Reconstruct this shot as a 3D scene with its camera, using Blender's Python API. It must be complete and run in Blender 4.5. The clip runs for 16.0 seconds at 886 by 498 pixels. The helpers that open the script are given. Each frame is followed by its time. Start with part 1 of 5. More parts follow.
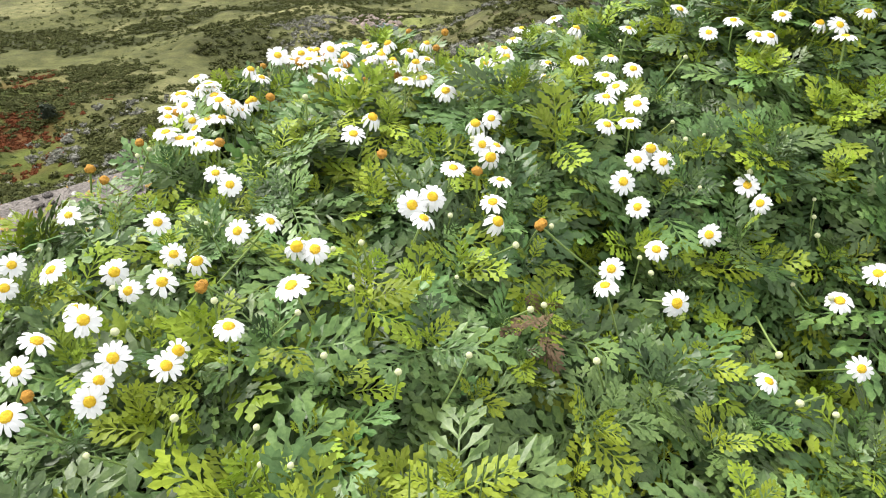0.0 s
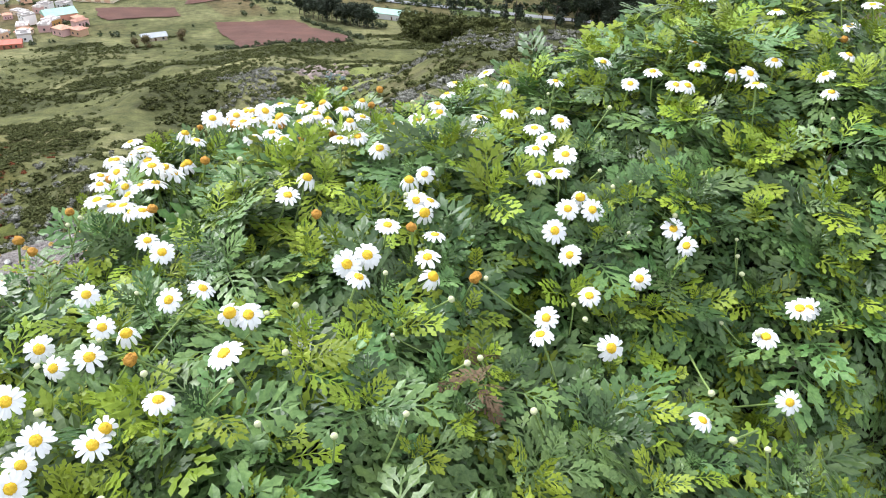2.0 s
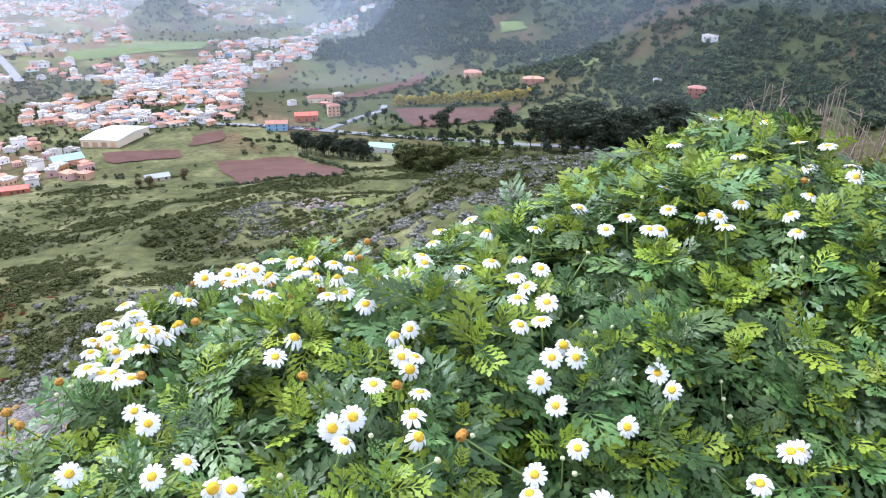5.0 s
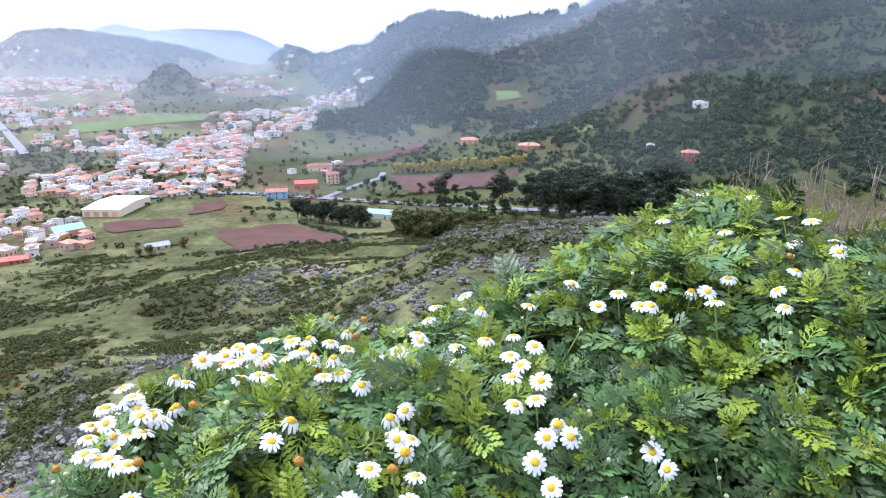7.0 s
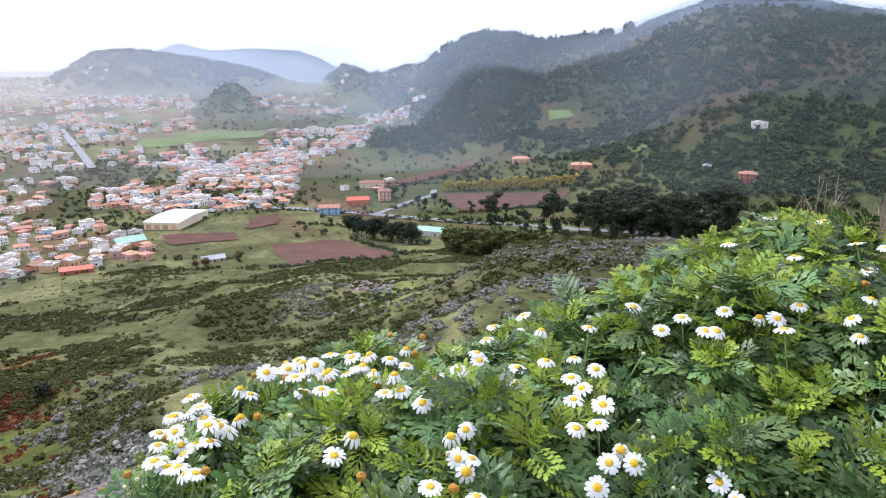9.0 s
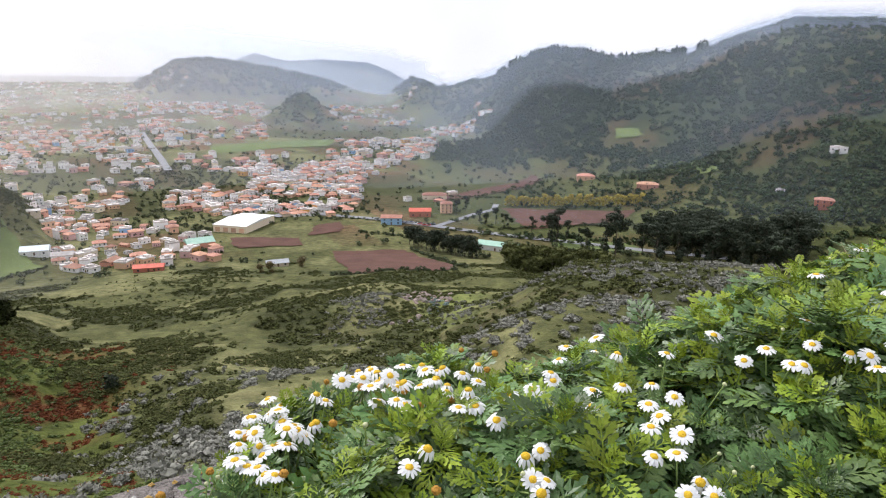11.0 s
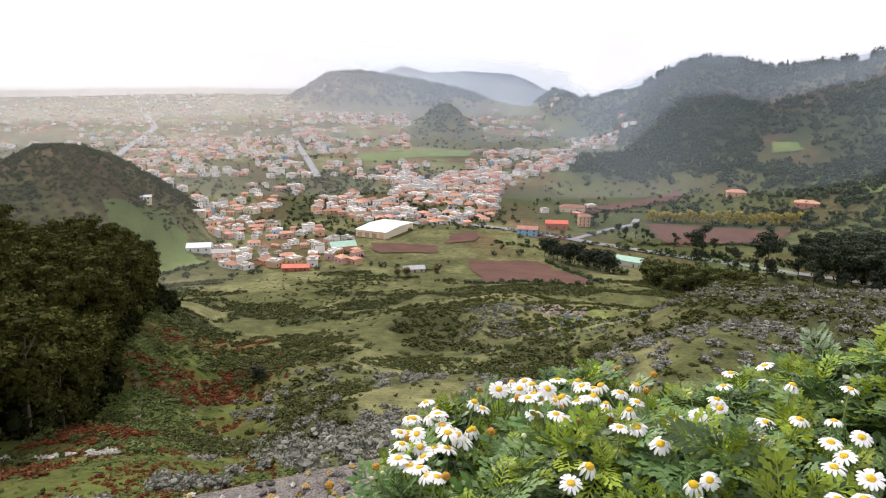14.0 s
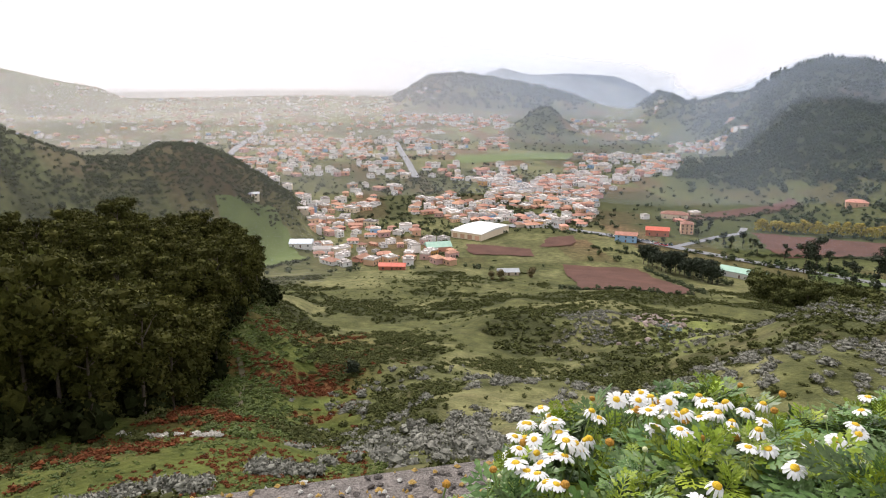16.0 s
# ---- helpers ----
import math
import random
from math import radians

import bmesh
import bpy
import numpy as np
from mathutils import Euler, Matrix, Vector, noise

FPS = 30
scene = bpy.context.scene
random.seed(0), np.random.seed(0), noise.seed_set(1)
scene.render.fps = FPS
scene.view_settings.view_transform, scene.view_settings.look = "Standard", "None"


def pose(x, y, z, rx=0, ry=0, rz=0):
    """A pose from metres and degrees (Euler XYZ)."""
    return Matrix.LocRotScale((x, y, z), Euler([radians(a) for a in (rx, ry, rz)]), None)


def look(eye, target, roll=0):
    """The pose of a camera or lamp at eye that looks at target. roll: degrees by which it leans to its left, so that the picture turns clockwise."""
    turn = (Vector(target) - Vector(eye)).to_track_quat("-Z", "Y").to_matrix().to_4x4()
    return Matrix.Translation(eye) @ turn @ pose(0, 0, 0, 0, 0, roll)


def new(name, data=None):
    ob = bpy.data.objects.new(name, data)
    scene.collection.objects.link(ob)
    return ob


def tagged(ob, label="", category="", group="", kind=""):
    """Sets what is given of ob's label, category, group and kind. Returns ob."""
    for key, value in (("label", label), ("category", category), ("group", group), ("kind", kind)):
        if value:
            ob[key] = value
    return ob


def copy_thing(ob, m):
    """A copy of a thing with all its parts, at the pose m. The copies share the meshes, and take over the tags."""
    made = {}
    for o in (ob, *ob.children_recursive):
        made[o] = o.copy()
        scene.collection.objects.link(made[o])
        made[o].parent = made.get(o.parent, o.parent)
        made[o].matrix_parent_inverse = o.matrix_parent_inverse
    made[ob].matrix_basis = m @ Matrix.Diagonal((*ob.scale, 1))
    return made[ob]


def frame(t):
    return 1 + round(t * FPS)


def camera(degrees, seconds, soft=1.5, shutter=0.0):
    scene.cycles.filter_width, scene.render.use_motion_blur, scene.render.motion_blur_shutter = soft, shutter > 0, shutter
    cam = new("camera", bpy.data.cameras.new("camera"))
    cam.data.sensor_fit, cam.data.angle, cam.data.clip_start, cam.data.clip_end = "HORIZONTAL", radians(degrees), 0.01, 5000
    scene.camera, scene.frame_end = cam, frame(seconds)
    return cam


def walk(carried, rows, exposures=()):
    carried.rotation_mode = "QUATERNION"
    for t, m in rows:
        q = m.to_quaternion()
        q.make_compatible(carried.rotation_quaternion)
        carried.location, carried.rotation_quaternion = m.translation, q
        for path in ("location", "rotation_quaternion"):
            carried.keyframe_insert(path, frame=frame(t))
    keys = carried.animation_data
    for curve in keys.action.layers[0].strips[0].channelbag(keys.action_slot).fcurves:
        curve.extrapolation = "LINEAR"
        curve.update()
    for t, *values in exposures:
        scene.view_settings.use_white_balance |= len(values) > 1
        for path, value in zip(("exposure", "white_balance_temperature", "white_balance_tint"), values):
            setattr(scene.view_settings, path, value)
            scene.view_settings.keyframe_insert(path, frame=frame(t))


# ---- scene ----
cam = camera(65.1, 16.0, soft=1.1)
PATH = [
    (0, (-0.012, -0.011, 1.622), (0.478, 1.508, 0.417), 2.6),
    (0.5, (-0.004, -0.014, 1.626), (0.546, 1.505, 0.447), 3.2),
    (1, (0.003, -0.018, 1.628), (0.573, 1.5, 0.457), 2.8),
    (1.5, (0.01, -0.019, 1.634), (0.598, 1.503, 0.478), 2.2),
    (2, (0.013, -0.02, 1.643), (0.643, 1.529, 0.546), 2.4),
    (2.5, (0.021, -0.022, 1.666), (0.668, 1.581, 0.66), 0.9),
    (3, (0.025, -0.028, 1.674), (0.697, 1.594, 0.717), 0.6),
    (3.5, (0.026, -0.027, 1.673), (0.702, 1.618, 0.759), 0.8),
    (4, (0.029, -0.024, 1.68), (0.7, 1.647, 0.81), 0.4),
    (6.5, (0.035, -0.044, 1.725), (0.755, 1.705, 1.076), -0.4),
    (7, (0.035, -0.048, 1.734), (0.752, 1.717, 1.126), -0.6),
    (7.5, (0.033, -0.044, 1.735), (0.729, 1.734, 1.139), -0.6),
    (8, (0.026, -0.044, 1.736), (0.691, 1.752, 1.159), -0.6),
    (8.5, (0.021, -0.043, 1.736), (0.661, 1.763, 1.164), -0.5),
    (9, (0.011, -0.044, 1.738), (0.6, 1.784, 1.181), -0.7),
    (11.5, (-0.037, -0.036, 1.745), (0.331, 1.861, 1.23), 0.5),
    (12, (-0.048, -0.035, 1.743), (0.245, 1.876, 1.231), 0.2),
    (12.5, (-0.057, -0.035, 1.744), (0.163, 1.886, 1.234), 0.2),
    (13, (-0.064, -0.032, 1.746), (0.086, 1.899, 1.249), 0.1),
    (13.5, (-0.07, -0.037, 1.747), (0.049, 1.895, 1.245), 0.2),
    (14, (-0.084, -0.042, 1.75), (-0.04, 1.896, 1.258), 0.1),
    (14.5, (-0.091, -0.045, 1.75), (-0.091, 1.896, 1.265), 0.1),
    (15, (-0.111, -0.051, 1.752), (-0.184, 1.886, 1.259), -0.2),
    (15.5, (-0.126, -0.052, 1.753), (-0.303, 1.88, 1.265), -0.2),
    (16, (-0.135, -0.048, 1.754), (-0.363, 1.878, 1.268), 0.0),
]
walk(cam, [(t, look(eye, target, roll)) for t, eye, target, roll in PATH],
     [(0, 0.8, 6500, 10), (1.0, 0.8, 6200, 11), (3.5, 0.8, 5600, 15), (6.5, 0.75, 5300, 19), (9, 0.45, 5700, 17), (11.5, 0.17, 6300, 15), (12.5, 0.18, 6500, 15), (16, 0.2, 6550, 15)])

# ---- world and light: a bright overcast sky with a wide, weak sun ----
SUN_EL, SUN_AZ = 46.0, 325.0
world = bpy.data.worlds.new("overcast_sky")
scene.world = world
world.use_nodes = True
wn = world.node_tree
wn.nodes.clear()
sky = wn.nodes.new("ShaderNodeTexSky")
sky.sky_type, sky.sun_disc = "NISHITA", False
sky.sun_elevation, sky.sun_rotation = radians(SUN_EL), radians(SUN_AZ)
sky.dust_density = 4.0
cloud = wn.nodes.new("ShaderNodeTexNoise")
cloud.inputs["Scale"].default_value, cloud.inputs["Detail"].default_value = 3.0, 5.0
ramp = wn.nodes.new("ShaderNodeValToRGB")
ramp.color_ramp.elements[0].position, ramp.color_ramp.elements[1].position = 0.3, 0.75
ramp.color_ramp.elements[0].color = (10.0, 10.2, 10.6, 1)
ramp.color_ramp.elements[1].color = (13.0, 13.0, 13.0, 1)
mixs = wn.nodes.new("ShaderNodeMix")
mixs.data_type = "RGBA"
mixs.inputs[0].default_value = 0.95
bg = wn.nodes.new("ShaderNodeBackground")
bg.inputs["Strength"].default_value = 0.084
wout = wn.nodes.new("ShaderNodeOutputWorld")
wn.links.new(cloud.outputs["Fac"], ramp.inputs["Fac"])
wn.links.new(sky.outputs["Color"], mixs.inputs[6])
wn.links.new(ramp.outputs["Color"], mixs.inputs[7])
wn.links.new(mixs.outputs[2], bg.inputs["Color"])
wn.links.new(bg.outputs["Background"], wout.inputs["Surface"])
sun_data = bpy.data.lights.new("sun", "SUN")
sun_data.energy, sun_data.angle, sun_data.color = 3.3, radians(11), (1.0, 0.96, 0.9)
sun = new("sun", sun_data)
sun.rotation_euler = (radians(90 - SUN_EL), 0, radians(180 - SUN_AZ))


# ---- materials ----
def material(name, low, high, scale=8.0, rough=0.8, bump=0.3, fine=60.0, island=0.0, objects=0.0, attribute="", metal=0.0, through_light=0.0, dist=0.02, spec=0.35):
    """A procedural surface: two colours mixed by noise at two scales, with relief; island and objects vary it from piece to piece."""
    m = bpy.data.materials.new(name)
    m.use_nodes = True
    nt = m.node_tree
    bs = nt.nodes["Principled BSDF"]
    bs.inputs["Roughness"].default_value = rough
    bs.inputs["Metallic"].default_value = metal
    bs.inputs["Specular IOR Level"].default_value = spec
    co = nt.nodes.new("ShaderNodeTexCoord")
    n1, n2 = nt.nodes.new("ShaderNodeTexNoise"), nt.nodes.new("ShaderNodeTexNoise")
    for n, s, det in ((n1, scale, 4.0), (n2, fine, 5.0)):
        n.inputs["Scale"].default_value, n.inputs["Detail"].default_value = s, det
        nt.links.new(co.outputs["Object"], n.inputs["Vector"])
    add = nt.nodes.new("ShaderNodeMath")
    add.operation = "MULTIPLY_ADD"
    add.inputs[1].default_value = 0.6
    nt.links.new(n1.outputs["Fac"], add.inputs[0])
    half = nt.nodes.new("ShaderNodeMath")
    half.operation = "MULTIPLY"
    half.inputs[1].default_value = 0.4
    nt.links.new(n2.outputs["Fac"], half.inputs[0])
    nt.links.new(half.outputs[0], add.inputs[2])
    rmp = nt.nodes.new("ShaderNodeMapRange")
    rmp.inputs["From Min"].default_value, rmp.inputs["From Max"].default_value = 0.3, 0.7
    nt.links.new(add.outputs[0], rmp.inputs["Value"])
    mx = nt.nodes.new("ShaderNodeMix")
    mx.data_type = "RGBA"
    mx.inputs[6].default_value, mx.inputs[7].default_value = (*low, 1), (*high, 1)
    nt.links.new(rmp.outputs[0], mx.inputs[0])
    colour = mx.outputs[2]
    if attribute:
        at = nt.nodes.new("ShaderNodeAttribute")
        at.attribute_name = attribute
        mul = nt.nodes.new("ShaderNodeMix")
        mul.data_type, mul.blend_type = "RGBA", "MULTIPLY"
        mul.inputs[0].default_value = 1.0
        nt.links.new(colour, mul.inputs[6])
        nt.links.new(at.outputs["Color"], mul.inputs[7])
        colour = mul.outputs[2]
    if island or objects:
        src = nt.nodes.new("ShaderNodeNewGeometry" if island else "ShaderNodeObjectInfo")
        out = src.outputs["Random Per Island" if island else "Random"]
        amount = island or objects
        hv = nt.nodes.new("ShaderNodeHueSaturation")
        r1 = nt.nodes.new("ShaderNodeMapRange")
        r1.inputs["To Min"].default_value, r1.inputs["To Max"].default_value = 1 - amount, 1 + amount
        nt.links.new(out, r1.inputs["Value"])
        nt.links.new(r1.outputs[0], hv.inputs["Value"])
        wv = nt.nodes.new("ShaderNodeMath")
        wv.operation = "MULTIPLY"
        wv.inputs[1].default_value = 17.31
        fr = nt.nodes.new("ShaderNodeMath")
        fr.operation = "FRACT"
        nt.links.new(out, wv.inputs[0])
        nt.links.new(wv.outputs[0], fr.inputs[0])
        r2 = nt.nodes.new("ShaderNodeMapRange")
        r2.inputs["To Min"].default_value, r2.inputs["To Max"].default_value = 0.5 - 0.04 * amount, 0.5 + 0.02 * amount
        nt.links.new(fr.outputs[0], r2.inputs["Value"])
        nt.links.new(r2.outputs[0], hv.inputs["Hue"])
        nt.links.new(colour, hv.inputs["Color"])
        colour = hv.outputs["Color"]
    nt.links.new(colour, bs.inputs["Base Color"])
    if bump:
        bp = nt.nodes.new("ShaderNodeBump")
        bp.inputs["Strength"].default_value, bp.inputs["Distance"].default_value = bump, dist
        nt.links.new(n2.outputs["Fac"], bp.inputs["Height"])
        nt.links.new(bp.outputs["Normal"], bs.inputs["Normal"])
    if through_light:
        tr = nt.nodes.new("ShaderNodeBsdfTranslucent")
        ms = nt.nodes.new("ShaderNodeMixShader")
        ms.inputs[0].default_value = through_light
        nt.links.new(colour, tr.inputs["Color"])
        nt.links.new(bs.outputs[0], ms.inputs[1])
        nt.links.new(tr.outputs[0], ms.inputs[2])
        nt.links.new(ms.outputs[0], nt.nodes["Material Output"].inputs["Surface"])
    return m


GROUND = material("hillside_soil_and_grass", (0.36, 0.4, 0.36), (1.38, 1.34, 1.3), 0.22, 0.95, 0.9, 1.4, attribute="albedo", dist=0.4, spec=0.1)
LEAF = material("daisy_leaf", (0.024, 0.068, 0.014), (0.125, 0.208, 0.06), 30, 0.43, 0.3, 220, island=0.55, through_light=0.04, dist=0.002, spec=0.34)
YOUNG = material("young_daisy_leaf", (0.14, 0.215, 0.012), (0.26, 0.34, 0.034), 30, 0.5, 0.2, 220, island=0.35, through_light=0.18, dist=0.002, spec=0.25)
STEM = material("green_stem", (0.16, 0.24, 0.06), (0.26, 0.34, 0.11), 40, 0.6, 0.2, 200, dist=0.001)
TWIG = material("woody_twig", (0.05, 0.035, 0.022), (0.12, 0.09, 0.06), 30, 0.85, 0.4, 200, dist=0.002)
DRY = material("dry_twig", (0.16, 0.12, 0.085), (0.3, 0.24, 0.18), 30, 0.85, 0.4, 200, dist=0.002)
PETAL = material("white_petal", (0.78, 0.79, 0.8), (0.86, 0.86, 0.85), 60, 0.55, 0.15, 400, through_light=0.25, dist=0.001)
DISC = material("yellow_disc", (0.62, 0.36, 0.012), (0.8, 0.55, 0.03), 200, 0.7, 0.9, 900, dist=0.002)
SPENT = material("spent_orange_disc", (0.3, 0.14, 0.025), (0.58, 0.31, 0.04), 120, 0.85, 0.9, 700, dist=0.002)
BUD = material("pale_bud", (0.4, 0.44, 0.2), (0.62, 0.62, 0.4), 100, 0.6, 0.3, 500, dist=0.001)
DEAD = material("dead_brown_leaf", (0.07, 0.045, 0.025), (0.17, 0.115, 0.065), 40, 0.9, 0.3, 200, dist=0.001)
# litter colour taken near-black: the shade inside the bush is put into it
SHADE_LITTER = material("shade_painted_litter", (0.006, 0.006, 0.004), (0.02, 0.017, 0.011), 30, 0.95, 0.8, 160, spec=0.05)
STONE = material("grey_lichened_stone", (0.1, 0.09, 0.082), (0.36, 0.32, 0.29), 30, 0.9, 1.0, 120, objects=0.25)
LICHEN = material("orange_lichen", (0.33, 0.2, 0.045), (0.48, 0.34, 0.12), 60, 0.95, 0.6, 200)
SHRUB_GREY = material("grey_green_shrub", (0.09, 0.095, 0.072), (0.27, 0.265, 0.225), 0.8, 0.85, 0.3, 12, island=0.35, dist=0.05)
SHRUB_DARK = material("olive_shrub", (0.036, 0.045, 0.014), (0.09, 0.097, 0.032), 0.5, 0.85, 0.3, 12, island=0.3, dist=0.05, spec=0.08)
FERN = material("rust_red_bracken", (0.06, 0.026, 0.011), (0.175, 0.06, 0.023), 0.5, 0.9, 0.3, 12, island=0.3, dist=0.05, spec=0.06)
EUCALYPT = material("eucalyptus_foliage", (0.012, 0.017, 0.004), (0.1, 0.1, 0.024), 0.25, 0.85, 0.3, 9, island=0.35, dist=0.05, spec=0.06)
FOREST = material("woodland_foliage", (0.028, 0.045, 0.024), (0.072, 0.094, 0.042), 0.02, 0.85, 0.3, 1.0, island=0.35, dist=0.3, spec=0.08)
PINE = material("dark_pine_foliage", (0.016, 0.025, 0.014), (0.038, 0.052, 0.026), 0.3, 0.85, 0.3, 6, island=0.3, dist=0.1)
YELLOW = material("yellow_poplar_foliage", (0.3, 0.25, 0.03), (0.48, 0.4, 0.08), 0.3, 0.85, 0.3, 6, island=0.25, dist=0.1)
BARK = material("grey_brown_bark", (0.05, 0.04, 0.03), (0.13, 0.105, 0.08), 1.5, 0.9, 0.5, 12, dist=0.03)
WHITE_SHRUB = material("white_flowering_shrub", (0.4, 0.38, 0.34), (0.62, 0.6, 0.55), 0.8, 0.85, 0.3, 12, island=0.2, dist=0.05)


# ---- mesh helpers ----
def mesh_np(name, verts, faces, mats, index=None, smooth=False):
    """A mesh from arrays: faces all of three or all of four corners."""
    verts, faces = np.asarray(verts, np.float32), np.asarray(faces, np.int32)
    me = bpy.data.meshes.new(name)
    n, k = faces.shape
    me.vertices.add(len(verts))
    me.vertices.foreach_set("co", verts.ravel())
    me.loops.add(n * k)
    me.loops.foreach_set("vertex_index", faces.ravel())
    me.polygons.add(n)
    me.polygons.foreach_set("loop_start", np.arange(0, n * k, k, dtype=np.int32))
    me.polygons.foreach_set("loop_total", np.full(n, k, np.int32))
    for m in mats:
        me.materials.append(m)
    if index is not None:
        me.polygons.foreach_set("material_index", np.asarray(index, np.int32))
    me.polygons.foreach_set("use_smooth", np.full(n, smooth, bool))
    me.update(calc_edges=True)
    me.validate()
    return me


def part(name, me, parent, label="", at=None):
    ob = new(name, me)
    ob.parent = parent
    if at is not None:
        ob.matrix_basis = at
    return tagged(ob, label=label)


def bake(template, mats4):
    """Copies of a (verts, faces) template at many 4x4 poses, as one pair of arrays."""
    v, f = template
    m = np.asarray(mats4, np.float64)
    vv = np.einsum("nij,kj->nki", m[:, :3, :3], v) + m[:, None, :3, 3]
    ff = f[None] + (np.arange(len(m)) * len(v))[:, None, None]
    return vv.reshape(-1, 3), ff.reshape(-1, f.shape[1])


def join(pieces):
    vs, fs, base = [], [], 0
    for v, f in pieces:
        vs.append(v)
        fs.append(f + base)
        base += len(v)
    return np.concatenate(vs), np.concatenate(fs)


def turns(rng, n, lean=0.0):
    """Random turns about z with a little lean, as n 3x3 arrays."""
    a = rng.uniform(0, 2 * np.pi, n)
    out = np.zeros((n, 3, 3))
    out[:, 0, 0], out[:, 0, 1], out[:, 1, 0], out[:, 1, 1], out[:, 2, 2] = np.cos(a), -np.sin(a), np.sin(a), np.cos(a), 1
    if lean:
        b, c = rng.normal(0, lean, n), rng.normal(0, lean, n)
        sh = np.zeros((n, 3, 3))
        sh[:, 0, 0] = sh[:, 1, 1] = sh[:, 2, 2] = 1
        sh[:, 0, 2], sh[:, 1, 2] = b, c
        out = sh @ out
    return out


def poses(rng, xyz, scale, lean=0.0, squash=None):
    n = len(xyz)
    m = np.zeros((n, 4, 4))
    s = np.stack([scale, scale, scale * (1 if squash is None else squash)], 1)
    m[:, :3, :3] = turns(rng, n, lean) * s[:, None, :]
    m[:, :3, 3], m[:, 3, 3] = xyz, 1
    return m


def ico(sub=1):
    bm = bmesh.new()
    bmesh.ops.create_icosphere(bm, subdivisions=sub, radius=1)
    v = np.array([p.co[:] for p in bm.verts])
    f = np.array([[q.index for q in p.verts] for p in bm.faces])
    bm.free()
    return v, f


def leaf_cloud(rng, blobs, n, size, core=0.72):
    """Small leaf triangles strewn on the shells of blobs (x, y, z, rx, rz), round darker lumps of the same foliage."""
    blobs = np.array(blobs, float)
    w = blobs[:, 3] ** 2
    pick = rng.choice(len(blobs), n, p=w / w.sum())
    d = rng.normal(size=(n, 3))
    d /= np.linalg.norm(d, axis=1)[:, None]
    rad = rng.uniform(0.7, 1.08, n)[:, None]
    c = blobs[pick, :3] + d * rad * blobs[pick][:, [3, 3, 4]]
    u = rng.normal(size=(n, 3)) + 0.3 * d
    u /= np.linalg.norm(u, axis=1)[:, None]
    v = np.cross(u, rng.normal(size=(n, 3)))
    v /= np.linalg.norm(v, axis=1)[:, None]
    s = (size * rng.uniform(0.6, 1.4, n))[:, None]
    tri = np.stack([c + u * s, c - u * s * 0.5 + v * s * 0.7, c - u * s * 0.5 - v * s * 0.7], 1).reshape(-1, 3)
    out = [(tri, np.arange(3 * n).reshape(-1, 3))]
    if core:
        iv, jf = ico(1)
        for b in blobs:
            jit = 1 + rng.uniform(-0.2, 0.2, (len(iv), 1))
            out.append((b[:3] + iv * jit * b[[3, 3, 4]] * core, jf))
    return join(out)


def tube(points, radii, sides=6):
    """A tapering tube along points."""
    pts = [Vector(p) for p in points]
    vs, fs = [], []
    for i, p in enumerate(pts):
        way = (pts[min(i + 1, len(pts) - 1)] - pts[max(i - 1, 0)]).normalized()
        q = way.to_track_quat("Z", "Y")
        for k in range(sides):
            a = 2 * math.pi * k / sides
            vs.append(p + q @ Vector((math.cos(a) * radii[i], math.sin(a) * radii[i], 0)))
    for i in range(len(pts) - 1):
        for k in range(sides):
            a, b = i * sides + k, i * sides + (k + 1) % sides
            fs += [[a, b, b + sides], [a, b + sides, a + sides]]
    return np.array([v[:] for v in vs]), np.array(fs)


# ---- the lie of the land ----
def value_noise(x, y, seed):
    """Smooth noise from 0 to 1 on a unit lattice."""
    x, y = np.asarray(x, float), np.asarray(y, float)
    xi, yi = np.floor(x), np.floor(y)
    fx, fy = x - xi, y - yi
    fx, fy = fx * fx * (3 - 2 * fx), fy * fy * (3 - 2 * fy)

    def h(a, b):
        s = np.sin(a * 127.1 + b * 311.7 + seed * 74.7) * 43758.5453
        return s - np.floor(s)

    top = h(xi, yi) * (1 - fx) + h(xi + 1, yi) * fx
    low = h(xi, yi + 1) * (1 - fx) + h(xi + 1, yi + 1) * fx
    return top * (1 - fy) + low * fy


def fbm(x, y, size, seed, octaves=4):
    total, amp, norm = 0.0, 1.0, 0.0
    for o in range(octaves):
        total = total + amp * value_noise(np.asarray(x) / size, np.asarray(y) / size, seed + o * 13)
        norm += amp
        amp *= 0.5
        size *= 0.5
    return total / norm


def smooth(a, b, x):
    """0 at a, 1 at b, gliding between."""
    s = np.clip((np.asarray(x, float) - a) / (b - a), 0, 1)
    return s * s * (3 - 2 * s)


EYE_Z = 1.75
# the fall of the hillside from the lookout to the valley floor, and the plain's slow rise: distance, height
FALL_D = np.log([0.5, 1.95, 2.3, 4, 10, 30, 60, 135, 250, 400, 500, 626, 1500, 3000, 4950])
FALL_Z = [0, 0, -0.9, -2.6, -7.5, -18.5, -30, -58, -90, -122, -137, -139, -130, -105, -78]
